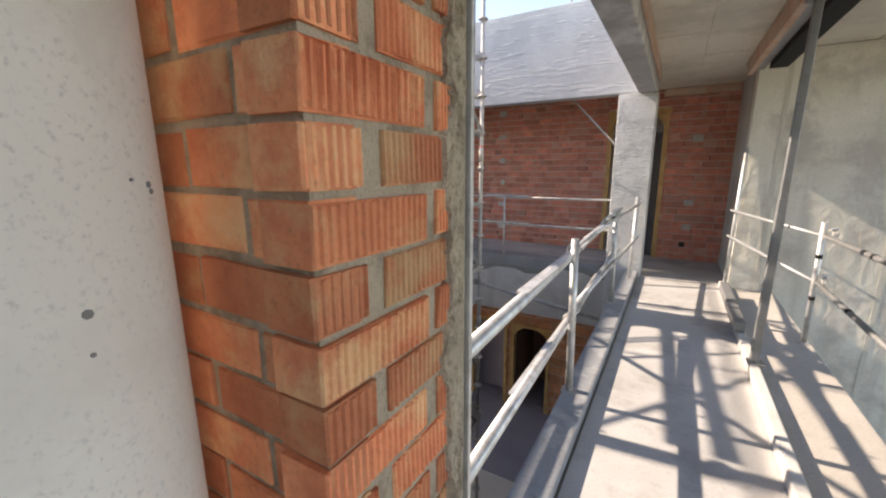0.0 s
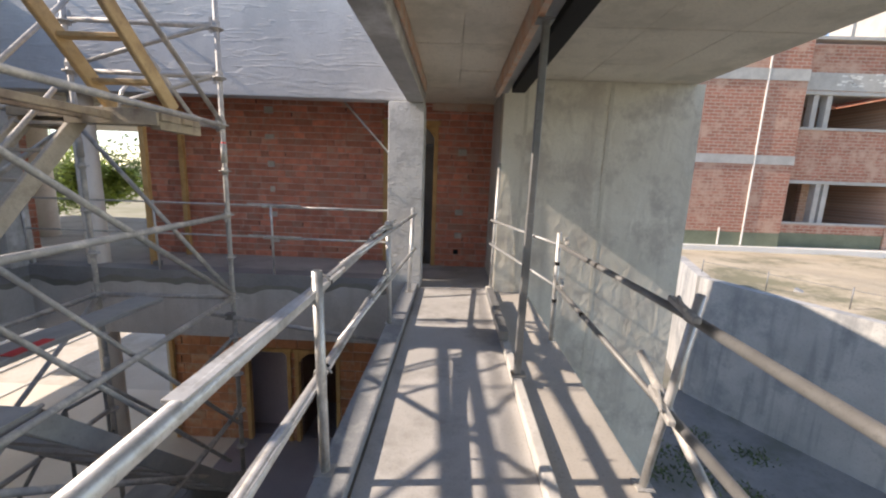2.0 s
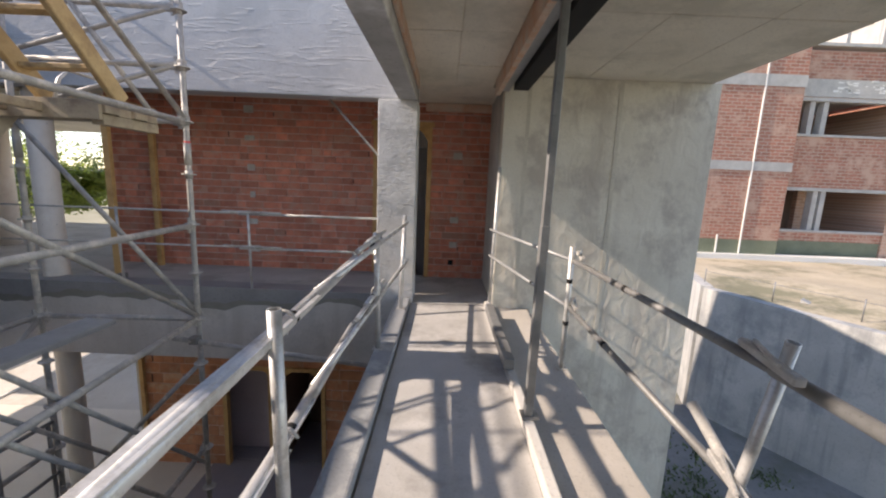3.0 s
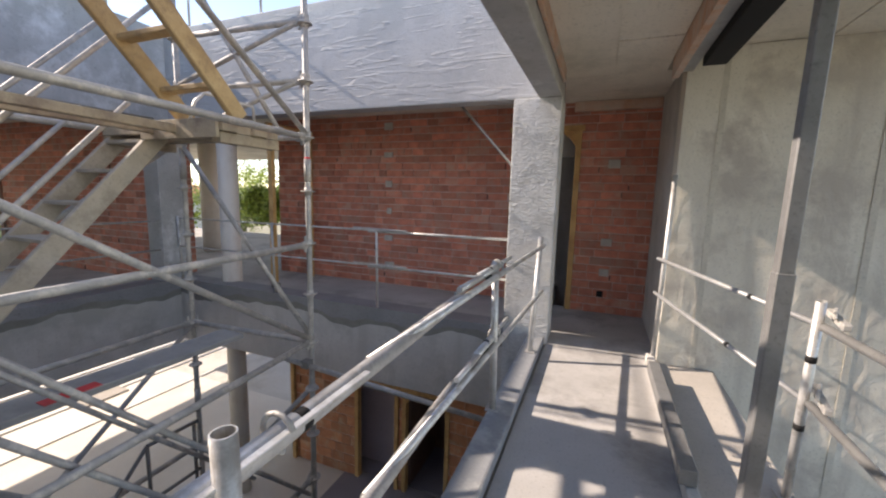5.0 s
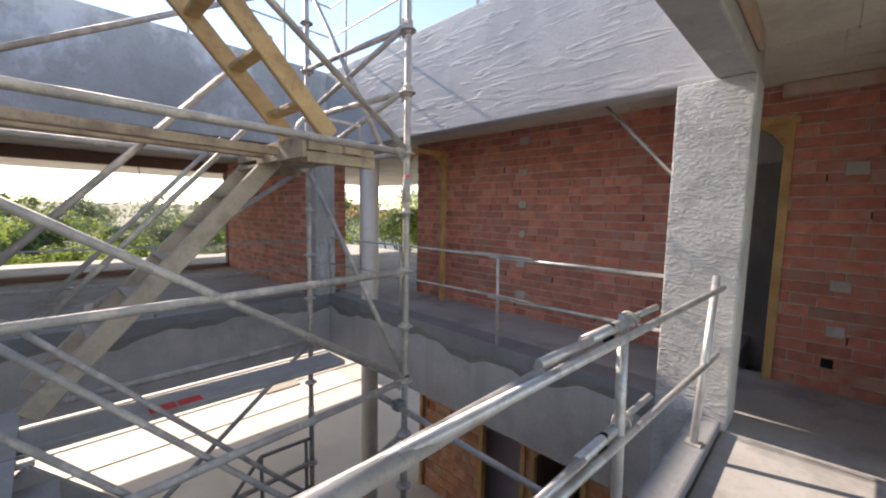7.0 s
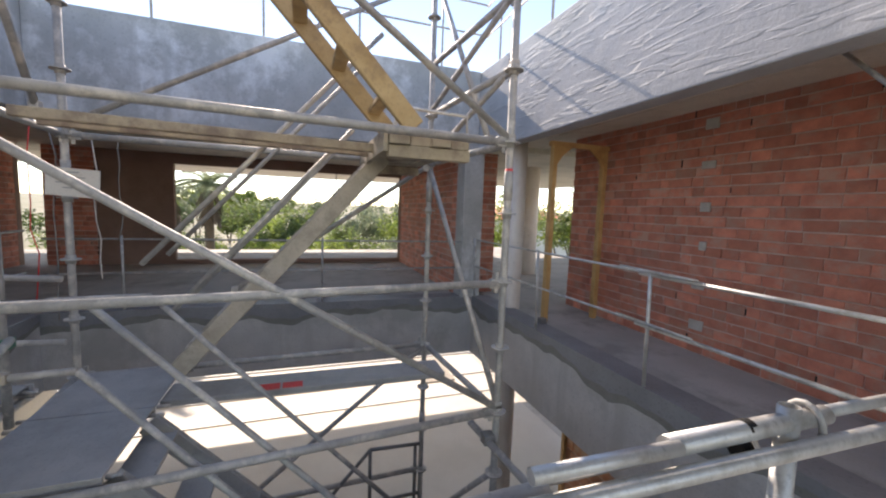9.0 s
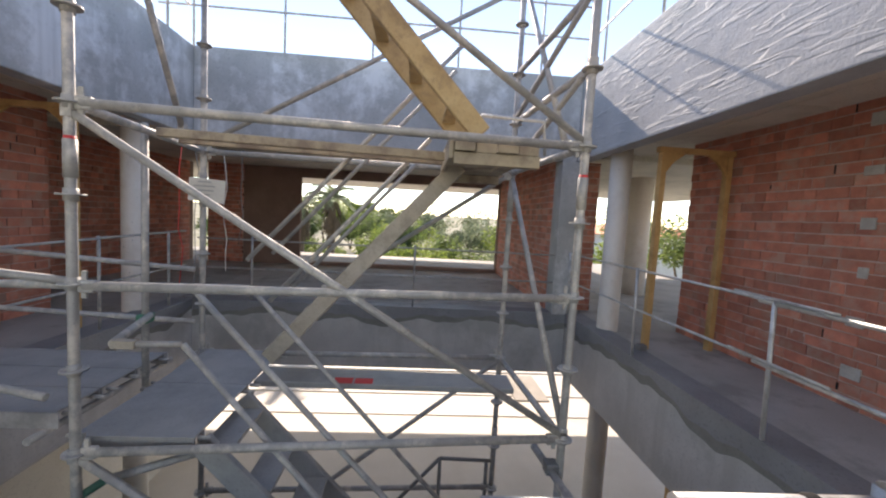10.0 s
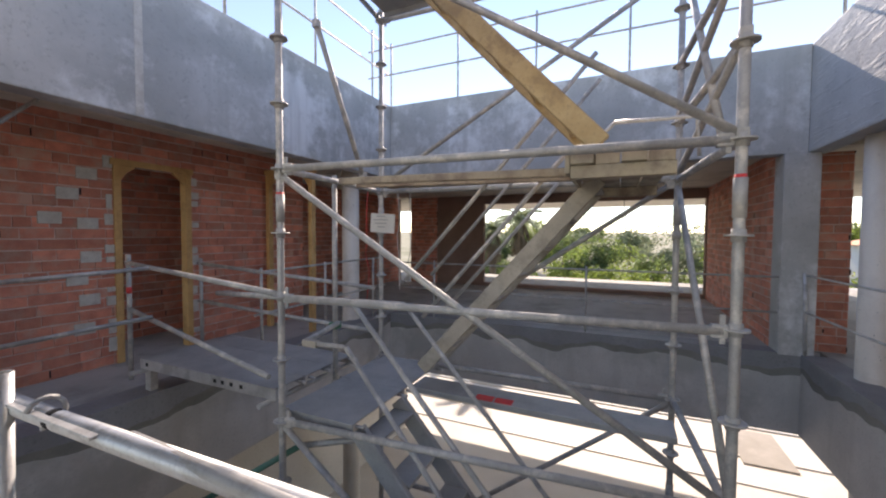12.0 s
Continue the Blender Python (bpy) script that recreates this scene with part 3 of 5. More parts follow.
slab("lintel_room", [(-1.9, 0.70, 8.2, 8.34, 2.12, 2.556), (0.02, 0.70, 8.2, 8.34, 0.006, 2.116)], WHITE, "pale plastered lintel over an inner doorway", 0.006, "lintel")
slab("wall_room_lilac", [(-4.6, -2.77, 7.95, 8.05, LOW + 0.034, -0.99)], LILAC, "pale lilac plastered wall behind the lower opening", 0.006, "wall")
# added boxes that darken the doorway; their brown paints unlit brick
slab("wall_room_partition", [(-2.76, -2.64, 7.62, 8.845, LOW + 0.034, -0.99), (-2.636, -1.5, 8.79, 8.846, LOW + 0.034, -0.99), (-1.62, -1.5, 7.62, 8.786, LOW + 0.034, -0.99)], BROWN, "brown lining added to darken the lower doorway", 0.006, "wall")
slab("floor_lower_room", [(-5.1, 0.7, 7.62, 8.84, LOW + 0.002, LOW + 0.03)], ROOM_FLOOR, "violet-grey smooth floor of the lower room", 0.004, "floor")
slab("wall_room_side", [(0.704, 0.9, 7.61, 8.845, LOW, 2.56), (-5.25, -5.13, 7.61, 8.845, LOW, 2.56)], CONCRETE, "grey side wall of the room behind the door", 0.01, "wall")
slab("pillar_north_west", [(-6.37, -6.04, 5.92, 6.27, 0.05, 2.5)], RENDER_GREY, "grey rendered pillar beside the west room", 0.01, "pillar")
brick_wall("wall_pillar_brick", "ragged red brick stub behind the pillar", (-6.4, 6.28, 0.05), 90, 0.42, 2.5, BRICK, BRICK_P, seed=12)
# thin darker sheet on the cream floor, painting the shade below the gallery
slab("floor_lower_gallery", [(-3.9, 0.85, 5.4, 7.6, LOW + 0.002, LOW + 0.02)], ROOM_FLOOR, "violet-grey sheet painting the shade on the floor under the north gallery", 0.004, "floor")
slab("pale_sheet", [(-12.4, -10.6, 6.75, 7.75, LOW + 0.001, LOW + 0.035)], FLOOR_TAN, "tan sheet lying on the sunlit lower floor", 0.004, "sheet")
slab("floor_lower", [(-13.5, 3.2, -3.0, 9.0, LOW - 0.3, LOW)], CREAM, "cream screed floor of the storey below", category="floor")
slab("terrace_lower", [(-24, -13.504, -8.0, 20, LOW - 0.4, LOW - 0.03), (-13.5, -5.2, 9.004, 20, LOW - 0.4, LOW - 0.01)], TERRACE, "sunlit white terrace beyond the lower floor", 0.01, "terrace")
for x, w, h in ((-9.7, 0.05, 0.025), (-10.9, 0.04, 0.03), (-12.6, 0.08, 0.04), (-15.0, 0.2, 0.14), (-17.5, 0.2, 0.3), (-20.0, 0.25, 0.6)):
    slab("terrace_kerb", [(x - w, x, -8, 19.5, LOW - 0.02, LOW + h)], WHITE, "low white kerb across the terrace", 0.008, "kerb")
brick_wall("wall_lower_north", "orange terracotta block wall of the storey below", (-5.0, NW_Y, LOW), 0, 5.0, 2.66, TERRACOTTA, TERRACOTTA_P, holes=((1.36, 2.2, -0.1, 1.9), (2.3, 3.1, -0.1, 1.9)), course=0.19, length=0.4, keep=200, near=2.2, seed=14)
slab("wall_lower_east", [(0.9, 1.1, -3.0, 6.05, LOW, -0.5)], RENDER_GREY, "grey wall of the storey below", 0.01, "wall")
slab("wall_lower_south", [(-9.0, 1.0, -1.1, -0.95, LOW, BAND)], CREAM, "cream wall of the storey below", 0.01, "wall")

for x, y, r, foot in ((-5.25, 6.45, 0.14, LOW), (-5.35, 0.0, 0.14, LOW), (-0.60, 0.09, 0.165, LOW), (-8.3, 8.55, 0.24, 0.05)):
    bm = bmesh.new()
    tube(bm, (x, y, foot), (x, y, 2.71), r, 40)
    col = single("round_column", bm, COLUMN_WHITE, "round white painted column with small pits", "column", kind="structure")
    rng = random.Random(int(x * 10))
    bm = bmesh.new()
    for i in range(110):
        a, z, s = rng.uniform(0, 6.28), rng.uniform(0.2, 2.4), rng.uniform(0.0018, 0.0055)
        p = Vector((x + (r - 0.001) * math.cos(a), y + (r - 0.001) * math.sin(a), z))
        d = Vector((math.cos(a), math.sin(a), 0))
        tube(bm, p, p + d * 0.0022, s, 7)
    pits = mesh_object("pits", bm, STEEL_DULL)
    pits.parent = col
    tagged(pits, kind="stuff")

# white patches in the north wall, where putlog holes were closed
for x, z in ((-3.03, 2.53), (-3.03, 2.10), (-3.02, 1.65), (-3.01, 1.23), (-3.02, 0.80), (-3.0, 0.36), (0.22, 1.95), (0.2, 0.95), (0.2, 0.55)):
    bm = bmesh.new()
    w, h = 0.06 + 0.022 * math.sin(z * 40), 0.048 + 0.008 * math.sin(z * 23)
    box(bm, x - w, x + w, NW_Y - 0.008, NW_Y + 0.02, z - h, z + h, 0.006)
    single("mortar_patch", bm, PATCH, "pale grey mortar patch in the brick wall", "patch", "closed holes in the brick wall", kind="structure")
for x, z in ((-2.2, 2.12), (-2.04, 1.9), (-2.22, 1.25), (-2.1, 1.02), (-2.2, 0.8), (-2.15, 0.5), (-1.9, 1.65), (-2.2, 1.6)):
    bm = bmesh.new()
    box(bm, x - 0.09, x + 0.09, SW_Y - 0.02, SW_Y + 0.008, z - 0.06, z + 0.06, 0.005)
    single("mortar_patch", bm, PATCH, "pale grey mortar patch in the brick wall", "patch", "closed holes in the brick wall", kind="structure")
rng = random.Random(8)
for x in (-2.39, -3.32):
    z = 0.2
    while z < 2.3:
        w, h = rng.uniform(0.025, 0.065), rng.uniform(0.05, 0.16)
        bm = bmesh.new()
        box(bm, x - w + rng.uniform(-0.015, 0.015), x + w, SW_Y - 0.02, SW_Y + 0.007 + rng.uniform(0, 0.004), z, z + h, 0.006)
        single("mortar_smear", bm, PATCH, "grey mortar smeared beside the door frame", "patch", "mortar beside the door frames", kind="structure")
        z += h + rng.uniform(0.02, 0.3)
socket = thing("socket_box", (0.17, NW_Y - 0.01, 0.26), "small black electrical back box in the brick wall", "socket box")
bm = bmesh.new()
box(bm, 0.13, 0.21, NW_Y - 0.012, NW_Y + 0.02, 0.22, 0.30, 0.004)
part("box_rim", bm, DARK, socket)

# ---- brick pier beside the start ----
core = bmesh.new()
box(core, -0.95, -0.358, 0.309, 0.60, 0.0, 2.48)
pier = single("brick_pier", core, MORTAR_GREY, "orange ribbed-brick pier with rough grey mortar joints", "pier", kind="structure")
rng = random.Random(3)
C = 0.0885
for k in range(28):
    z = -0.016 + C * k + C / 2
    h = C - 0.010
    east = ((0.30, 0.40), (0.435, 0.61)) if k % 2 else ((0.30, 0.545), (0.575, 0.615))
    south = (0.24, 0.25, 0.2) if k % 2 else (0.115, 0.245, 0.25)
    for a, b in east:
        ob = new("brick", brick_mesh(CACHES["pier"], round(b - a, 3), h, 0.09, True, k % 7))
        if not ob.data.materials:
            ob.data.materials.append(PIER_BRICK)
        ob.parent = pier
        ob.matrix_basis = pose(-0.35 + rng.uniform(-0.003, 0.004), (a + b) / 2 + rng.uniform(-0.003, 0.003), z + rng.uniform(-0.003, 0.003), rng.uniform(-1.6, 1.6), 0, 90 + rng.uniform(-0.5, 0.5))
    x = -0.352
    for w in south:
        ob = new("brick", brick_mesh(CACHES["pier"], round(w - 0.002, 3), h, 0.08, False, k % 7))
        if not ob.data.materials:
            ob.data.materials.append(PIER_BRICK)
        ob.parent = pier
        ob.matrix_basis = pose(x - w / 2, 0.302 + rng.uniform(-0.003, 0.003), z + rng.uniform(-0.003, 0.003), 0, rng.uniform(-1.3, 1.3), rng.uniform(-0.5, 0.5))
        x -= w + 0.014
bm = bmesh.new()
rows = []
for i in range(260):
    z = 2.48 * i / 259
    y = 0.602 + 0.012 * math.sin(z * 15.0) + 0.03 * noise.noise((0, 3.0, z * 9)) + 0.012 * noise.noise((0, 5.0, z * 34))
    cols = [(-0.360, y)] + [(-0.345 + 0.010 * noise.noise((c * 0.8, 1.0, z * 22)) + 0.006 * noise.noise((c * 2.0, 4.0, z * 70)), y + (0.662 - y) * c / 10) for c in range(1, 11)] + [(-0.346, 0.672), (-0.72, 0.672)]
    rows.append([bm.verts.new((a, b, z)) for a, b in cols])
for r, q in zip(rows, rows[1:]):
    for i in range(12):
        bm.faces.new((r[i], r[i + 1], q[i + 1], q[i]))
ob = mesh_object("mortar_edge", bm, MORTAR_GREY)
ob.parent = pier
tagged(ob, "rough grey cement edge smeared over the bricks")
bm = bmesh.new()
box(bm, -0.365, -0.336, 0.676, 0.690, 0.0, 2.48, 0.003)
ob = mesh_object("edge_bead", bm, STEEL_BRIGHT)
ob.parent = pier
tagged(ob, "thin pale metal edge bead")


# ---- door frames of raw pine ----
def pine_frame(place, turn, width, height, label, gusset=0.16, w=0.07):
    m = pose(*place, 0, 0, turn)
    f = new("door_frame")
    f.matrix_world = m
    tagged(f, label, "door frame", "raw pine door frames")
    d = 0.08 if w < 0.07 else 0.11

    def piece(name, pts, y0, y1):
        bm = bmesh.new()
        a = [bm.verts.new((x, y0, z)) for x, z in pts]
        b = [bm.verts.new((x, y1, z)) for x, z in pts]
        bm.faces.new(a)
        bm.faces.new(b[::-1])
        for i in range(len(pts)):
            j = (i + 1) % len(pts)
            bm.faces.new((a[j], a[i], b[i], b[j]))
        bmesh.ops.recalc_face_normals(bm, faces=bm.faces[:])
        ob = mesh_object(name, bm, WOOD)
        ob.parent = f
        return ob

    piece("jamb", ((0, 0), (w, 0), (w, height), (0, height)), 0, d)
    piece("jamb", ((width - w, 0), (width, 0), (width, height), (width - w, height)), 0, d)
    piece("head", ((-0.03, height + 0.001), (width + 0.03, height + 0.001), (width + 0.03, height + w), (-0.03, height + w)), 0.002, d - 0.002)
    piece("gusset", ((w + 0.001, height - 0.001), (w + gusset, height - 0.001), (w + gusset * 0.4, height - gusset * 0.45), (w + 0.001, height - gusset)), 0.012, 0.04)
    piece("gusset", ((width - w - 0.001, height - 0.001), (width - w - gusset, height - 0.001), (width - w - gusset * 0.4, height - gusset * 0.45), (width - w - 0.001, height - gusset)), 0.012, 0.04)
    return f


pine_frame((-4.42, 6.50, 0.05), 90, 0.88, 2.36, "raw pine door frame standing across the gallery", 0.24, 0.062)
pine_frame((-4.42, -0.90, 0.05), 90, 0.92, 2.36, "raw pine door frame standing across the south gallery", 0.22, 0.066)
pine_frame((-1.10, NW_Y - 0.02, 0.0), 0, 0.91, 2.37, "raw pine door frame in the brick wall", 0.2)
pine_frame((-2.43, SW_Y + 0.02, 0.05), 180, 0.85, 2.2, "raw pine door frame in the south brick wall", 0.16)
pine_frame((-2.72, NW_Y - 0.03, LOW), 0, 0.84, 1.84, "raw pine door frame in the lower brick wall", 0.2)
pine_frame((-3.66, NW_Y - 0.03, LOW), 0, 0.86, 1.84, "raw pine door frame around the lower opening", 0.08)
for x, y, z0, z1 in ((-5.05, NW_Y - 0.06, LOW, BAND),):
    bm = bmesh.new()
    box(bm, x, x + 0.07, y, y + 0.1, z0, z1, 0.004)
    single("timber_post", bm, WOOD, "raw timber post at the wall's end", "post")

# ---- scaffold stair tower ----
NE, SE, NWP, SWP = (-2.15, 4.61), (-1.95, 2.03), (-3.50, 4.52), (-3.42, 1.87)
LEVELS = [0.22 + 0.43 * k for k in range(-8, 11)]
tower = thing("scaffold_tower", (-2.8, 3.3, LOW), "galvanised steel scaffold stair tower standing in the courtyard", "scaffold")


def at(p, z):
    return (p[0], p[1], z)


def blend(a, b, f, z):
    return (a[0] + (b[0] - a[0]) * f, a[1] + (b[1] - a[1]) * f, z)


def ring(bm, x, y, z):
    tube(bm, (x, y, z - 0.005), (x, y, z + 0.005), 0.058, 16)
    tube(bm, (x, y, z - 0.03), (x, y, z + 0.03), 0.030, 12)


bm = bmesh.new()
ring(bm, 0, 0, 0)
ROSETTE = bpy.data.meshes.new("rosette")
bm.to_mesh(ROSETTE)
bm.free()
ROSETTE.materials.append(STEEL)
for p, top in ((NE, 5.3), (SE, 5.3), (NWP, 5.3), (SWP, 5.3)):
    bm = bmesh.new()
    tube(bm, at(p, LOW + 0.12), at(p, top), 0.0235, 14)
    for z in (-0.55, 1.68, 3.9):
        tube(bm, at(p, z - 0.09), at(p, z + 0.09), 0.0285, 14)
    post = part("standard", bm, STEEL, tower)
    for z in LEVELS:
        ob = new("rosette", ROSETTE)
        ob.parent = post
        ob.matrix_basis = Matrix.Translation(at(p, z))
    for z in (1.74,) if p in (NE, SE) else ():
        bm = bmesh.new()
        tube(bm, at(p, z), at(p, z + 0.045), 0.0245, 14)
        ob = mesh_object("paint_mark", bm, RED)
        ob.parent = post
    bm = bmesh.new()
    box(bm, p[0] - 0.075, p[0] + 0.075, p[1] - 0.075, p[1] + 0.075, LOW, LOW + 0.008)
    tube(bm, at(p, LOW + 0.008), at(p, LOW + 0.2), 0.018, 10)
    part("base_jack", bm, STEEL, tower)


def ledger(a, b, r=0.0235, name="ledger", mat=None):
    """A tube between two points, with the wedge heads at its ends."""
    bm = bmesh.new()
    a, b = Vector(a), Vector(b)
    d = (b - a).normalized()
    tube(bm, a + d * 0.05, b - d * 0.05, r, 12)
    for e, s in ((a, 1), (b, -1)):
        bar(bm, e + d * s * 0.028, e + d * s * 0.10, 0.034, 0.062, 0.006)
        bar(bm, e + d * s * 0.05 + Vector((0, 0, -0.06)), e + d * s * 0.052 + Vector((0, 0, 0.075)), 0.012, 0.022)
    return part(name, bm, mat or STEEL, tower)


for a, b, zs in (
    (SE, NE, (-1.9, -1.06, 0.22, 1.07, 1.94, 3.66)), (SWP, NWP, (-1.9, -1.06, 0.22, 1.94, 3.66)),
    (NE, NWP, (-1.9, 0.22, 1.94, 2.38, 2.82, 3.66)), (SE, SWP, (-1.9, 0.22, 1.94, 3.66)),
):
    for z in zs:
        ledger(at(a, z), at(b, z))
for a, b in (
    (at(SE, 1.90), at(NE, 0.24)), (at(NWP, 1.90), at(NE, 0.26)), (at(NE, 1.96), at(SE, 3.60)), (at(SWP, 2.0), at(NWP, 3.55)),
    (at(SE, 0.2), at(NE, -1.85)), (at(NWP, 0.2), at(SWP, -1.85)), (blend(SWP, SE, 0.25, 2.05), blend(SWP, SE, 0.72, 3.1)),
    (at(NE, 2.40), at(NWP, 1.98)), (at(NE, 2.84), at(NWP, 2.42)), ((-3.50, 4.47, 1.90), (-3.42, 2.9, 0.83)), (at(NWP, 3.6), blend(NE, NWP, 0.2, 2.0)),
    (at(NE, -0.2), blend(NE, NWP, 0.9, -1.5)),
):
    bm = bmesh.new()
    tube(bm, a, b, 0.021, 12)
    for e in (a, b):
        e = Vector(e)
        box(bm, e.x - 0.025, e.x + 0.025, e.y - 0.025, e.y + 0.025, e.z - 0.03, e.z + 0.03, 0.006)
    part("brace", bm, STEEL, tower)


def board(name, bm, mat, label, category="plank", group=""):
    return single(name, bm, mat, label, category, group)


def steel_deck(name, x0, x1, y0, y1, z, label, n=2):
    """A scaffold deck of n planks side by side along y, each with turned-down rims and end hooks."""
    d = thing(name, ((x0 + x1) / 2, (y0 + y1) / 2, z), label, "scaffold deck", "scaffold decks")
    for i in range(n):
        a, b = x0 + (x1 - x0) * i / n + 0.004, x0 + (x1 - x0) * (i + 1) / n - 0.004
        bm = bmesh.new()
        box(bm, a, b, y0, y1, z - 0.012, z, 0.003)
        box(bm, a, a + 0.012, y0, y1, z - 0.06, z - 0.0125)
        box(bm, b - 0.012, b, y0, y1, z - 0.06, z - 0.0125)
        part("plank", bm, DECK, d)
        for y in (y0 - 0.03, y1 + 0.03):
            for x in (a + 0.05, b - 0.05):
                bm = bmesh.new()
                tube(bm, (x, y - 0.035, z - 0.03), (x, y + 0.035, z - 0.03), 0.012, 8)
                part("end_hook", bm, STEEL, d)
    return d


steel_deck("landing_deck", -3.36, -2.02, 1.95, 2.56, 0.265, "grey steel landing deck of the scaffold stair", 2)
bridge = steel_deck("bridge_deck", -2.96, -2.06, 0.22, 1.84, 0.37, "dusty steel bridge deck between scaffold and gallery", 3)
for x in (-2.056, -2.964):
    bm = bmesh.new()
    box(bm, x - 0.004, x + 0.004, 0.2, 1.86, 0.285, 0.372)
    part("side_rim", bm, RIM, bridge, "pale aluminium side rim")
for y in (0.28, 1.18, 1.27, 1.37, 1.48):
    bm = bmesh.new()
    box(bm, -2.0515, -2.0505, y, y + 0.035, 0.315, 0.345)
    part("rim_hole", bm, DARK, bridge)
for y in (0.24, 1.8):
    bm = bmesh.new()
    tube(bm, (-3.1, y, 0.27), (-1.95, y, 0.27), 0.02, 10)
    part("bearer", bm, STEEL, bridge)
for x in (-2.12, -2.9):
    bm = bmesh.new()
    box(bm, x - 0.03, x + 0.03, 0.2, 0.28, 0.074, 0.31)
    part("bearer_foot", bm, STEEL, bridge)
steel_deck("lower_deck", -3.30, -2.06, 3.95, 4.5, -1.96, "grey steel lower deck of the scaffold stair", 2)
steel_deck("top_deck", -3.36, -2.02, 1.95, 2.56, 3.70, "perforated steel top deck of the scaffold", 2)
bm = bmesh.new()
bar(bm, (-2.95, 2.55, 0.215), (-2.92, 4.48, 0.215), 0.27, 0.045, 0.006)
plank = board("scaffold_plank", bm, DECK, "dark grey scaffold plank with a red mark", "plank")
bm = bmesh.new()
box(bm, -2.90, -2.806, 3.12, 3.26, 0.2385, 0.2425)
box(bm, -2.895, -2.808, 3.275, 3.41, 0.2385, 0.2425)
ob = mesh_object("paint_mark", bm, RED)
ob.parent = plank
plat = thing("timber_platform", (-2.8, 4.27, 1.9), "weathered timber platform on the scaffold", "platform")
for i in range(4):
    y = 3.87 + i * 0.125
    bm = bmesh.new()
    box(bm, -3.44, -2.19 - 0.02 * (i % 2), y, y + 0.118, 1.885 - 0.004 * (i % 2), 1.955 - 0.004 * (i % 3), 0.005)
    part("plank", bm, OLD_WOOD, plat)
bm = bmesh.new()
box(bm, -2.95, -2.21, 3.84, 3.866, 1.84, 1.965, 0.004)
part("edge_board", bm, OLD_WOOD, plat)
for x, y0, y1, z0, z1 in ((-2.24, 3.87, 4.37, 1.812, 1.88), (-3.38, 3.87, 4.37, 1.812, 1.88)):
    bm = bmesh.new()
    box(bm, x - 0.05, x + 0.03, y0, y1, z0, z1, 0.005)
    part("bearer", bm, OLD_WOOD, plat)
for x in (-2.60, -2.83):
    bm = bmesh.new()
    bar(bm, (x + 0.05, 2.05, 1.93), (x, 3.86, 1.905), 0.05, 0.055, 0.005)
    board("timber_beam", bm, OLD_WOOD, "weathered timber beam carrying the platform", "beam", "platform beams")


# ---- stairs ----
def stair(name, x0, x1, ya, za, yb, zb, mat, label, steps, deep, tread, solid):
    """A stair between two stringers, from (ya, za) at the foot to (yb, zb) at the head."""
    s = thing(name, ((x0 + x1) / 2, ya, za), label, "stair" if solid else "ladder")
    for x in (x0, x1):
        bm = bmesh.new()
        bar(bm, (x, ya, za), (x, yb, zb), 0.045, deep, 0.006)
        part("stringer", bm, mat, s)
    for i in range(steps):
        f = (i + 0.7) / steps
        y, z = ya + (yb - ya) * f, za + (zb - za) * f
        bm = bmesh.new()
        if solid:
            box(bm, x0 + 0.024, x1 - 0.024, y - tread / 2, y + tread / 2, z - 0.012, z + 0.012, 0.003)
        else:
            bar(bm, (x0 + 0.024, y, z), (x1 - 0.024, y, z), tread, 0.035, 0.006)
        part("tread" if solid else "rung", bm, mat, s)
    return s


stair("timber_stair", -3.38, -2.94, 2.60, 0.36, 3.98, 1.90, PALE_WOOD, "pale timber stair up to the scaffold platform", 7, 0.12, 0.16, True)
stair("pine_ladder", -2.70, -2.20, 4.02, 1.98, 2.40, 3.72, WOOD_PALE, "yellow pine ladder leaning up to the top deck", 7, 0.115, 0.085, False)
stair("steel_stair", -2.62, -2.10, 4.55, -1.98, 2.55, 0.2, DECK, "dark grey scaffold stair down to the lower floor", 9, 0.13, 0.18, True)

# handrails of the stairs
rails = thing("stair_handrail", (-2.4, 2.5, 0.27), "thin galvanised handrails along the scaffold stair", "handrail")
for pts in (
    ((-2.06, 2.05, 1.06), (-2.10, 2.50, 1.06), (-2.10, 4.5, -1.15)), ((-2.06, 2.24, 0.75), (-2.08, 2.47, 0.75), (-2.10, 4.3, -1.45)),
    ((-2.66, 2.1, 0.95), (-2.70, 2.56, 0.95), (-2.70, 4.45, -1.15)),
):
    for a, b in zip(pts, pts[1:]):
        bm = bmesh.new()
        tube(bm, a, b, 0.017, 10)
        part("rail", bm, STEEL, rails)
rails = thing("stair_handrail", (-3.2, 2.6, 0.3), "thin bright handrails along the timber stair", "handrail")
for x, a, b in ((-3.42, (2.45, 1.11), (3.95, 2.76)), (-2.91, (2.45, 1.11), (3.95, 2.76)), (-3.43, (2.62, 0.81), (3.75, 2.07)), (-2.90, (2.62, 0.81), (3.75, 2.07))):
    bm = bmesh.new()
    tube(bm, (x, *a), (x, *b), 0.017, 10)
    part("rail", bm, STEEL, rails)

# guard frame of the lower flight
rails = thing("lower_guard", (-3.5, 4.3, -1.9), "slim dark guard frame over the lower scaffold flight", "railing")
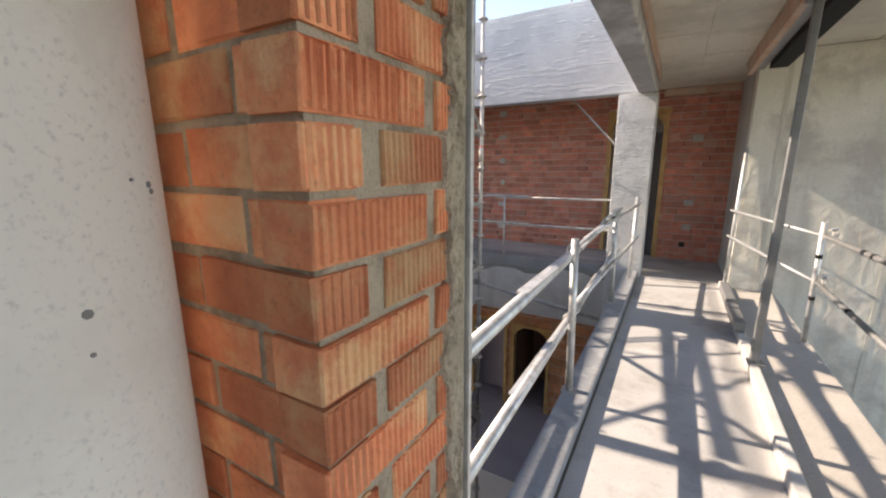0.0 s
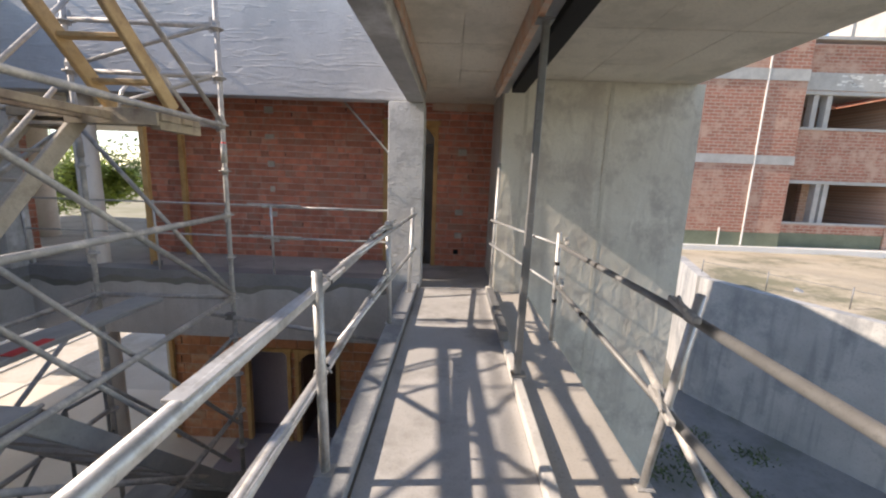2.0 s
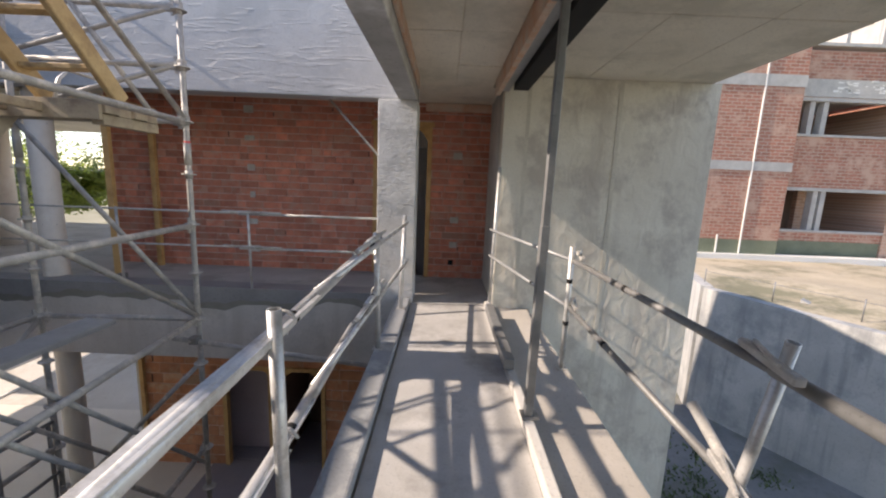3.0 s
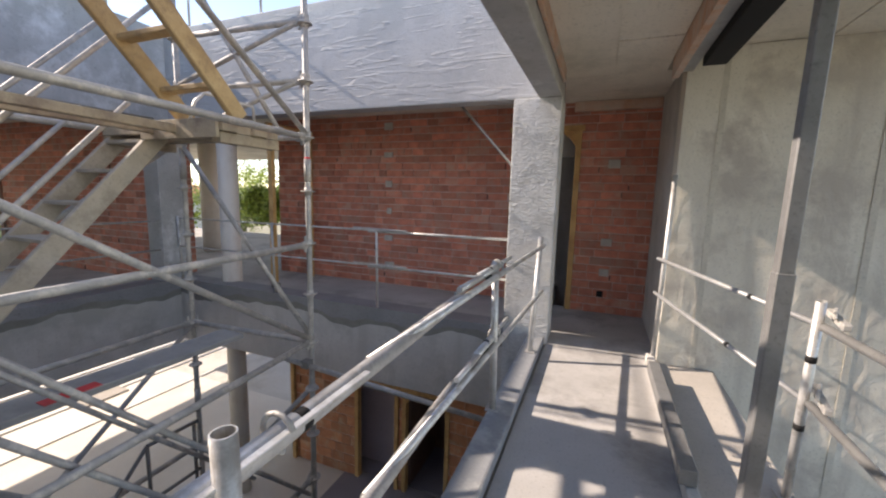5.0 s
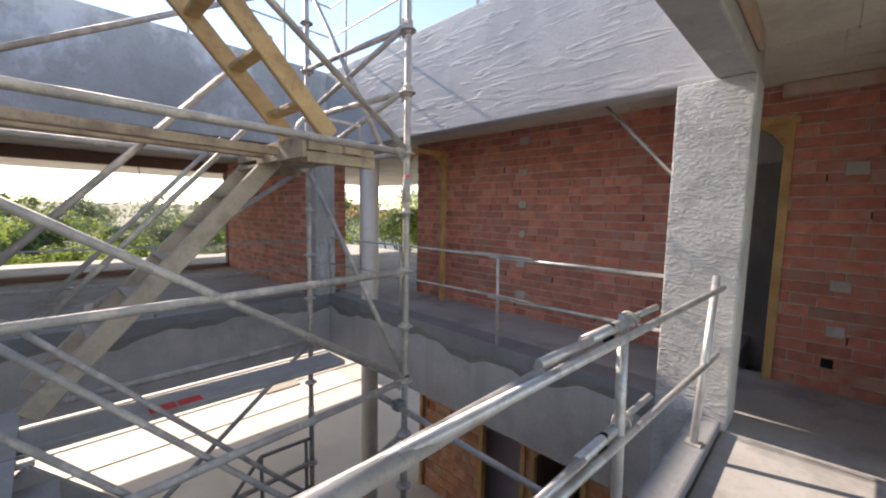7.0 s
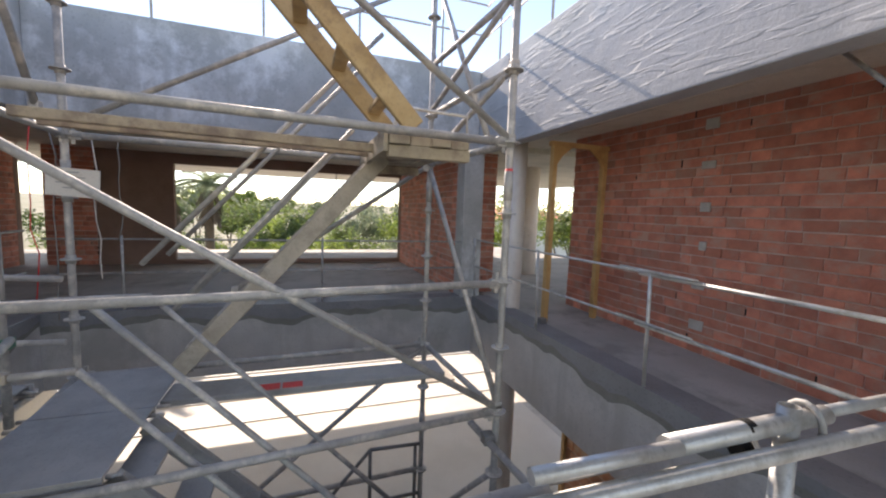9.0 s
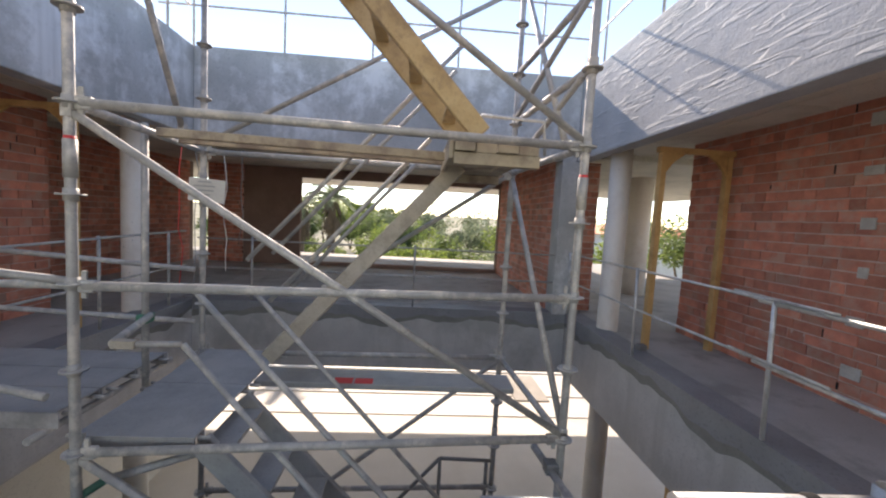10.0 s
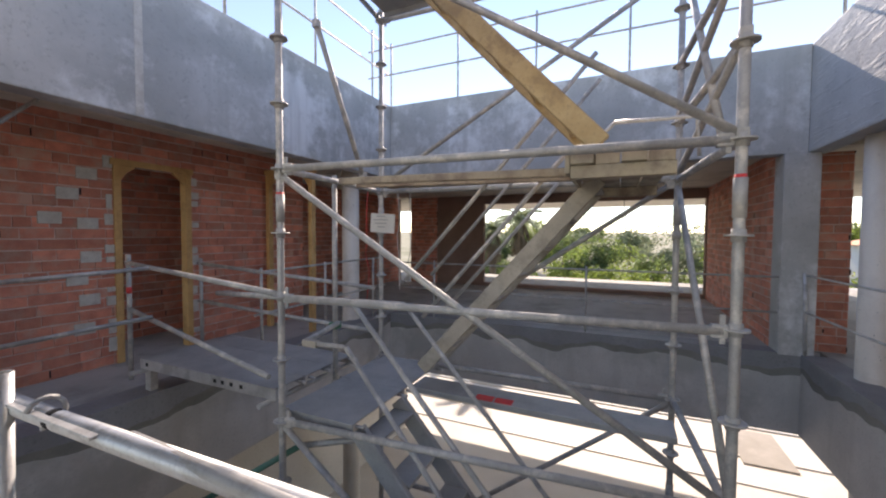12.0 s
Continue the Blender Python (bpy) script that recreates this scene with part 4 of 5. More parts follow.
for a, b in (
    ((-3.47, 3.32, -1.52), (-3.47, 4.01, -0.76)), ((-3.47, 4.01, -0.76), (-3.50, 4.52, -0.80)), ((-3.50, 4.46, -1.92), (-3.50, 4.46, -0.79)),
    ((-3.47, 4.01, -1.92), (-3.47, 4.01, -0.76)), ((-3.47, 4.01, -1.30), (-3.50, 4.52, -1.32)),
):
    bm = bmesh.new()
    tube(bm, a, b, 0.017, 10)
    part("post" if abs(a[1] - b[1]) < 0.01 else "rail", bm, STEEL_DULL, rails)

# short tie tubes with paint marks
tie = thing("tie_tube", (-1.95, 2.03, -0.03), "short scaffold tie tube with green paint", "tube")
bm = bmesh.new()
tube(bm, (-2.02, 2.12, 0.03), (-1.72, 1.42, -0.42), 0.022, 10)
part("painted_end", bm, GREEN, tie)
bm = bmesh.new()
tube(bm, (-2.20, 2.58, 0.10), (-2.02, 2.12, 0.03), 0.022, 10)
part("bare_end", bm, STEEL, tie)
tie = thing("wall_tie", (-2.2, 4.55, 0.04), "greenish scaffold tie tube braced against the slab edge", "tube")
bm = bmesh.new()
tube(bm, (-2.32, 4.50, 0.07), (-0.55, 5.02, -0.385), 0.0235, 12)
part("tube", bm, STEEL, tie)
bm = bmesh.new()
box(bm, -2.2, -2.12, 4.52, 4.60, 0.0, 0.07, 0.012)
part("coupler", bm, STEEL_DULL, tie)
bm = bmesh.new()
box(bm, -0.549, -0.5215, 4.95, 5.09, -0.46, -0.31, 0.005)
part("end_plate", bm, STEEL, tie)
for x, y, z in ((-2.66, 1.9, 0.72),):
    post = thing("bridge_upright", (x, y, 0.25), "short scaffold upright with a green coupler", "post")
    bm = bmesh.new()
    tube(bm, (x, y, 0.25), (x, y, 2.0), 0.022, 12)
    part("tube", bm, STEEL, post)
    bm = bmesh.new()
    box(bm, x - 0.045, x + 0.045, y - 0.035, y + 0.035, z - 0.03, z + 0.03, 0.01)
    part("coupler", bm, GREEN, post)
bm = bmesh.new()
tube(bm, (-2.66, 1.93, 0.74), (-2.06, 2.13, 0.75), 0.0215, 12)
single("short_rail", bm, STEEL, "short horizontal tube beside the landing", "tube")
bm = bmesh.new()
box(bm, -2.085, -2.035, 2.13, 2.25, 0.728, 0.772, 0.006)
single("timber_offcut", bm, PALE_WOOD, "pale timber plug at the end of the handrail", "timber")

# bridge guard rails
rails = thing("bridge_rail", (-2.2, 0.1, 0.3), "steel guard rails of the scaffold bridge", "railing")
for a, b in (
    ((-2.14, -0.12, 0.1), (-2.14, -0.12, 1.3)), ((-3.10, -0.5, 0.06), (-3.10, -0.5, 1.2)),
    ((-2.14, -0.15, 1.22), (-1.95, 2.03, 1.09)), ((-2.14, -0.12, 0.78), (-2.0, 1.85, 0.48)),
    ((-3.10, -0.55, 1.14), (-3.30, 1.87, 0.96)), ((-3.10, -0.55, 0.68), (-3.30, 1.87, 0.52)), ((-2.3, 0.9, 0.98), (-1.97, 2.0, 1.07)),
):
    bm = bmesh.new()
    tube(bm, a, b, 0.021, 12)
    part("post" if abs(a[1] - b[1]) < 0.01 else "rail", bm, STEEL, rails)
bm = bmesh.new()
tube(bm, (-2.14, -0.12, 0.93), (-2.14, -0.12, 0.99), 0.0225, 12)
part("paint_mark", bm, RED, rails)


# ---- walkway guard rail ----
def guard_post(parent, foot, top, r=0.024):
    bm = bmesh.new()
    tube(bm, foot, top, r, 16, True)
    p = part("post", bm, STEEL_BRIGHT, parent)
    bm = bmesh.new()
    f = Vector(foot)
    box(bm, f.x - 0.045, f.x + 0.045, f.y - 0.045, f.y + 0.045, f.z, f.z + 0.008, 0.002)
    part("foot_plate", bm, STEEL, parent)
    return p


def hook(parent, x, y, z):
    """A bent bar that holds a rail on its post."""
    bm = bmesh.new()
    n = 10
    pts = [Vector((x + 0.045 * math.cos(math.pi * (0.1 + 1.5 * i / n)), y + 0.01, z + 0.045 * math.sin(math.pi * (0.1 + 1.5 * i / n)))) for i in range(n + 1)]
    sweep(bm, pts, 0.007, 6)
    part("hook", bm, STEEL, parent)


rail = thing("guard_rail", (-0.5, 3.3, 0), "bright galvanised telescopic guard rail along the walkway edge", "railing", "guard rails")
for foot, top in (((-0.485, 0.885, 0.076), (-0.50, 0.885, 1.11)), ((-0.48, 2.45, 0.07), (-0.50, 2.45, 1.09)), ((-0.49, 4.46, 0.07), (-0.52, 4.49, 1.09)), ((-0.42, 5.57, 0.075), (-0.43, 5.94, 1.12))):
    guard_post(rail, foot, top)
for (x0, y0, z0), (x1, y1, z1), cut in (((-0.50, 0.62, 0.965), (-0.55, 3.85, 0.985), 2.93), ((-0.52, 0.62, 0.475), (-0.565, 3.85, 0.505), 2.9)):
    bm = bmesh.new()
    tube(bm, (x0, y0, z0), (x1, y1, z1), 0.028, 16, True)
    box(bm, x0 - 0.05, x0 + 0.005, 1.55, cut, z0 + 0.024, z0 + 0.034, 0.003)
    part("outer_rail", bm, STEEL_BRIGHT, rail)
    bm = bmesh.new()
    tube(bm, (x1, 3.0, z1 + 0.002), (-0.40, 6.02, z1 + 0.05), 0.019, 14)
    part("inner_rail", bm, STEEL_BRIGHT, rail)
    for y in (0.97, 2.6, 4.47):
        hook(rail, -0.535, y, z0 + 0.02)
    zc = z1 + 0.062
    for name, ya, yb, r, mat in (("clamp_tube", 3.80, 4.14, 0.016, STEEL_BRIGHT), ("clamp_sleeve", 4.12, 4.62, 0.023, STEEL_BRIGHT), ("clamp_tail", 4.60, 4.93, 0.015, STEEL)):
        bm = bmesh.new()
        tube(bm, (-0.53, ya, zc), (-0.515, yb, zc + 0.004), r, 14, True)
        part(name, bm, mat, rail)
    bm = bmesh.new()
    bar(bm, (-0.56, 3.82, zc - 0.035), (-0.545, 4.5, zc - 0.03), 0.012, 0.03, 0.003)
    part("clamp_bar", bm, STEEL, rail, "flat slotted clamp bar")
    for ya, yb, z, r in ((4.34, 4.365, zc + 0.002, 0.0245), (4.33, 4.36, z1 + 0.022, 0.021), (2.66, 2.69, z0 + 0.64 * (z1 - z0), 0.0288)):
        x = -0.525 if ya > 3 else x0 + (x1 - x0) * (ya - y0) / (y1 - y0)
        bm = bmesh.new()
        tube(bm, (x, ya, z), (x, yb, z), r, 14)
        part("band", bm, DARK, rail, "black plastic band")
    bm = bmesh.new()
    sweep(bm, [(-0.525 + 0.04 * math.cos(math.pi * k / 8), 4.56, z1 + 0.045 + 0.055 * math.sin(math.pi * k / 8)) for k in range(17)], 0.008, 6)
    part("clamp_ring", bm, STEEL, rail)

# ---- outer guard rail ----
rail = thing("guard_rail", (1.12, 3.3, 0), "steel guard rail outside the walkway, near spans darkened as shaded", "railing", "guard rails")
for foot, top in (((0.655, 6.0, 0.0), (0.69, 6.03, 1.74)), ((1.11, 4.40, -0.012), (1.06, 4.25, 1.08)), ((1.14, 2.56, -0.012), (1.19, 2.42, 1.06)), ((1.12, 0.4, -0.012), (1.12, 0.4, 1.06))):
    guard_post(rail, foot, top, 0.021)
for pts in (((0.62, 6.02, 0.985), (1.08, 4.28, 0.96), (1.17, 2.45, 0.95), (1.16, 0.2, 0.93)), ((0.62, 6.02, 0.665), (1.10, 4.3, 0.56), (1.17, 2.5, 0.45), (1.16, 0.2, 0.40))):
    for i, (a, b) in enumerate(zip(pts, pts[1:])):
        bm = bmesh.new()
        tube(bm, a, b, (0.016, 0.02, 0.024)[i], 14)
        # near spans take a darker steel, which paints the roof's shade on them
        part("rail", bm, (GALV, STEEL_DULL, STEEL_DULL)[i], rail)
for a, b, f, r in (
    ((0.62, 6.02, 0.985), (1.08, 4.28, 0.96), 0.72, 0.0175), ((0.62, 6.02, 0.665), (1.10, 4.3, 0.56), 0.62, 0.0175),
    ((1.10, 4.3, 0.56), (1.17, 2.5, 0.45), 0.35, 0.0215), ((1.08, 4.28, 0.96), (1.17, 2.45, 0.95), 0.45, 0.0215), ((1.11, 4.40, -0.012), (1.06, 4.25, 1.08), 0.72, 0.0225),
    ((1.11, 4.40, -0.012), (1.06, 4.25, 1.08), 0.38, 0.0225),
):
    a, b = Vector(a), Vector(b)
    bm = bmesh.new()
    tube(bm, a.lerp(b, f), a.lerp(b, f) + (b - a).normalized() * 0.035, r, 12)
    part("band", bm, DARK, rail, "black plastic band")
for y, z in ((4.27, 0.97), (2.44, 0.96), (4.3, 0.57), (2.5, 0.46)):
    bm = bmesh.new()
    bar(bm, (1.10, y - 0.16, z + 0.03), (1.17, y + 0.16, z + 0.03), 0.035, 0.03, 0.005)
    bar(bm, (1.08, y - 0.1, z + 0.055), (1.18, y + 0.12, z + 0.05), 0.015, 0.015, 0.003)
    part("clamp", bm, STEEL, rail)
bm = bmesh.new()
tube(bm, (1.16, 2.80, 0.62), (1.28, 1.9, 0.02), 0.023, 12)
part("strut", bm, STEEL, rail)

# ---- gallery guard rails ----
rail = thing("gallery_rail", (-2.9, 6.17, 0.07), "slim bright steel guard rail on the north gallery", "railing", "gallery rails")
for x, r in ((-2.43, 0.016), (-4.10, 0.016), (-6.0, 0.019)):
    bm = bmesh.new()
    tube(bm, (x, 6.17, 0.07), (x, 6.14, 1.07), r, 12)
    part("post", bm, STEEL_BRIGHT, rail)
for z in (0.60, 1.04):
    bm = bmesh.new()
    tube(bm, (-0.80, 6.14, z + 0.01), (-2.55, 6.145, z), 0.016, 12)
    part("rail", bm, STEEL_BRIGHT, rail)
    bm = bmesh.new()
    tube(bm, (-2.05, 6.165, z + 0.015), (-6.0, 6.15, z + 0.0), 0.012, 12)
    tube(bm, (-2.0, 6.12, z + 0.03), (-2.75, 6.12, z + 0.04), 0.009, 8)
    part("inner_rail", bm, STEEL_BRIGHT, rail)
rail = thing("gallery_rail", (-6.1, 3.6, 0.07), "slim steel guard rail on the west gallery", "railing", "gallery rails")
for y in (1.2, 3.68, 6.0):
    bm = bmesh.new()
    tube(bm, (-6.1, y, 0.07), (-6.1, y, 1.05), 0.016, 12)
    part("post", bm, STEEL, rail)
for z in (0.56, 1.0):
    bm = bmesh.new()
    tube(bm, (-6.1, 0.4, z), (-6.1, 5.95, z), 0.013, 12)
    part("rail", bm, STEEL, rail)
rail = thing("gallery_rail", (-1.3, 0.3, 0.07), "steel guard rail on the south gallery", "railing", "gallery rails")
for z in (0.75, 1.19):
    bm = bmesh.new()
    tube(bm, (-1.0, 0.30, z - 0.03), (-2.1, 0.30, z), 0.018, 12)
    part("rail", bm, STEEL, rail)
rail = thing("gallery_rail", (-4.6, 0.3, 0.07), "slim steel guard rail at the south gallery's west end", "railing", "gallery rails")
for x in (-3.3, -4.4, -5.6):
    bm = bmesh.new()
    tube(bm, (x, 0.28, 0.07), (x, 0.28, 1.1), 0.017, 12)
    part("post", bm, STEEL, rail)
for z in (0.55, 1.05):
    bm = bmesh.new()
    tube(bm, (-3.2, 0.28, z), (-6.0, 0.28, z + 0.05), 0.014, 12)
    part("rail", bm, STEEL, rail)

# roof guard rails on the parapets
for name, a, b, n in (("west", (-6.16, -0.2, 3.78), (-6.16, 6.3, 3.78), 5), ("north", (-6.16, 6.26, 3.78), (-0.7, 6.26, 3.78), 4), ("south", (-6.16, 0.24, 3.78), (-0.7, 0.24, 3.78), 4)):
    rail = thing("roof_rail", tuple((u + v) / 2 for u, v in zip(a, b)), "thin steel guard rail on top of the roof parapet", "railing", "roof rails")
    a, b = Vector(a), Vector(b)
    for i in range(n):
        p = a.lerp(b, (i + 0.38) / n)
        bm = bmesh.new()
        tube(bm, p, p + Vector((0, 0, 1.15)), 0.017, 10)
        part("post", bm, STEEL, rail)
    for z in (0.6, 1.08):
        bm = bmesh.new()
        tube(bm, a + Vector((0, 0, z)), b + Vector((0, 0, z + 0.02)), 0.016, 10)
        part("rail", bm, STEEL, rail)

# ---- props, brace, sign ----
prop = thing("steel_prop", (0.65, 3.53, 0), "grey square steel post between kerb and joint beam", "prop")
for name, a, b, w in (("lower_tube", (0.635, 3.53, 0.08), (0.645, 3.53, 1.30), 0.052), ("upper_tube", (0.645, 3.53, 1.296), (0.655, 3.53, 2.54), 0.046)):
    bm = bmesh.new()
    bar(bm, a, b, w, w, 0.004)
    part(name, bm, STEEL_DULL, prop)
for z in (0.07, 2.54):
    bm = bmesh.new()
    box(bm, 0.59, 0.70, 3.475, 3.585, z, z + 0.009)
    part("end_plate", bm, STEEL_DULL, prop)
bm = bmesh.new()
tube(bm, (-1.668, 6.626, 2.705), (-0.78, 6.20, 1.80), 0.014, 10)
single("diagonal_brace", bm, STEEL, "thin steel brace from column to ceiling", "brace")
bm = bmesh.new()
tube(bm, (-1.668, -0.126, 2.705), (-0.78, 0.30, 1.80), 0.014, 10)
single("diagonal_brace", bm, STEEL, "thin steel brace from column to ceiling", "brace")
guard = thing("platform_guard", (-2.6, 4.0, 1.955), "thin bent steel guard bar on the timber platform", "railing")
bend = ((-2.6, 3.95, 1.956), (-2.6, 4.0, 2.113), (-2.6, 4.08, 2.19), (-2.6, 4.50, 2.18), (-2.6, 4.52, 1.956))
bm = bmesh.new()
sweep(bm, bend, 0.012, 10)
part("bar", bm, STEEL_BRIGHT, guard)
sign = thing("safety_sign", (-3.35, 1.94, 1.62), "white notice board tied to the scaffold", "sign")
bm = bmesh.new()
bar(bm, (-3.36, 1.785, 1.625), (-3.30, 2.105, 1.605), 0.006, 0.19)
part("panel", bm, WHITE, sign)
for i, w in enumerate((0.06, 0.10, 0.085, 0.05)):
    bm = bmesh.new()
    bar(bm, (-3.327, 1.94 - w, 1.685 - i * 0.035), (-3.313, 1.94 + w * 0.8, 1.682 - i * 0.035), 0.003, 0.0065)
    part("text_bar", bm, INK, sign)
bm = bmesh.new()
bar(bm, (0.61, 4.15, 0.12), (0.61, 5.6, 0.12), 0.085, 0.09, 0.004)
single("steel_channel", bm, STEEL_DULL, "grey steel channel lying on the kerb", "channel")


bm = bmesh.new()
box(bm, -4.36, -4.27, 6.36, 6.45, 0.073, 0.14, 0.006)
single("footing_block", bm, STEEL_DULL, "small dark block at the foot of the door frame", "block")
cables = thing("hanging_cables", (-3.7, 1.6, 0.4), "thin loose cables hanging beside the south-west post", "cables")
for i, (x, y, z1, z0) in enumerate(((-3.52, 1.62, 2.0, 0.75), (-3.58, 1.72, 2.0, 0.6), (-3.66, 1.95, 1.95, 0.9), (-3.6, 2.1, 2.0, 1.2))):
    rr = random.Random(40 + i)
    pts = [Vector((x + rr.uniform(-0.02, 0.02), y + rr.uniform(-0.025, 0.025), z1 + (z0 - z1) * k / 7)) for k in range(8)]
    bm = bmesh.new()
    sweep(bm, pts, 0.004, 6)
    part("cable", bm, (RED, STEEL_DULL, WHITE, STEEL_DULL)[i], cables)
hookob = thing("lifting_hook", (-10.4, 4.2, 2.0), "small hook on a chain in the wide opening", "hook")
bm = bmesh.new()
tube(bm, (-10.5, 4.2, 2.36), (-10.5, 4.2, 2.05), 0.008, 6)
part("chain", bm, DARK, hookob)
bm = bmesh.new()
for k in range(10):
    a, b = (math.pi * 2 * (k + d) / 10 for d in (0, 1))
    tube(bm, (-10.5, 4.2 + 0.05 * math.cos(a), 1.98 + 0.07 * math.sin(a)), (-10.5, 4.2 + 0.05 * math.cos(b), 1.98 + 0.07 * math.sin(b)), 0.014, 6)
part("ring", bm, DARK, hookob)


# ---- outside ----
ground = bmesh.new()
n = 60
g = [[None] * (n + 1) for _ in range(n + 1)]
for i in range(n + 1):
    for j in range(n + 1):
        u, v = (i / n * 2 - 1), (j / n * 2 - 1)
        x, y = 900 * u * abs(u) ** 1.6, 900 * v * abs(v) ** 1.6
        z = -4.1 + 0.25 * noise.noise((x * 0.1, y * 0.1, 0)) + (max(0, -x - 40) * 0.012)
        g[i][j] = ground.verts.new((x, y, z))
for i in range(n):
    for j in range(n):
        ground.faces.new((g[i][j], g[i + 1][j], g[i + 1][j + 1], g[i][j + 1]))
single("ground", ground, GROUND, "dry sandy ground with patches of green", "ground", kind="structure")
slab("yard_floor", [(1.2, 9.5, -6, 14.2, -3.9, -3.42)], YARD, "grey dirt yard below the walkway", category="ground")


def wall_run(name, pts, z0, z1, thick, mat, label):
    bm = bmesh.new()
    for (xa, ya, za), (xb, yb, zb) in zip(pts, pts[1:]):
        d = Vector((xb - xa, yb - ya, 0)).normalized()
        s = Vector((d.y, -d.x, 0)) * thick / 2
        v = [bm.verts.new(p) for p in ((xa - s.x, ya - s.y, z0), (xb - s.x, yb - s.y, z0), (xb + s.x, yb + s.y, z0), (xa + s.x, ya + s.y, z0), (xa - s.x, ya - s.y, za), (xb - s.x, yb - s.y, zb), (xb + s.x, yb + s.y, zb), (xa + s.x, ya + s.y, za))]
        for q in ((3, 2, 1, 0), (4, 5, 6, 7), (0, 1, 5, 4), (1, 2, 6, 5), (2, 3, 7, 6), (3, 0, 4, 7)):
            bm.faces.new([v[i] for i in q])
    bmesh.ops.recalc_face_normals(bm, faces=bm.faces[:])
    return single(name, bm, mat, label, "wall", kind="structure")


wall_run("retaining_wall", ((6.0, 9.8, -0.53), (6.8, 8.3, -0.58), (8.2, 5.8, -0.62)), -3.5, -0.5, 0.25, RETAIN, "stained grey concrete retaining wall")
wall_run("retaining_wall_end", ((6.0, 9.8, -0.5), (6.9, 12.4, -0.5)), -3.5, -0.5, 0.25, RETAIN, "sunlit end of the retaining wall")
wall_run("retaining_wall_wing", ((7.6, 9.2, -0.55), (9.8, 6.5, -1.9)), -3.5, -0.5, 0.25, RETAIN, "sloping concrete wing wall")
bm = bmesh.new()
m_ = 24
rows = []
for i in range(m_ + 1):
    row = []
    for j in range(m_ + 1):
        f, h = i / m_, j / m_
        start = Vector((6.1, 10.0, 0)).lerp(Vector((9.2, 4.2, 0)), h)
        end = Vector((7.4, 14.6, 0)).lerp(Vector((45.0, 14.6, 0)), h)
        p = start.lerp(end, f)
        row.append(bm.verts.new((p.x, p.y, -0.62 + 0.12 * noise.noise((p.x * 0.5, p.y * 0.5, 2)) * (f > 0.05) + 0.12 * math.sin(f * 3.14))))
    rows.append(row)
for r, q in zip(rows, rows[1:]):
    for i in range(m_):
        bm.faces.new((r[i], r[i + 1], q[i + 1], q[i]))
bmesh.ops.recalc_face_normals(bm, faces=bm.faces[:])
single("upper_ground", bm, SAND, "bare sandy ground above the retaining wall", "ground", kind="structure")
fence = thing("wire_fence", (7, 9.6, -0.6), "thin posts with a wire along the sandy edge", "fence")
pts = [Vector((6.2, 10.2, -0.6)).lerp(Vector((9.6, 4.6, -0.62)), i / 5) for i in range(6)]
for p in pts:
    bm = bmesh.new()
    tube(bm, p, p + Vector((0, 0, 0.42)), 0.012, 8)
    part("post", bm, STEEL_DULL, fence)
for a, b in zip(pts, pts[1:]):
    bm = bmesh.new()
    tube(bm, a + Vector((0, 0, 0.36)), b + Vector((0, 0, 0.36)), 0.006, 6)
    part("wire", bm, STEEL_DULL, fence)


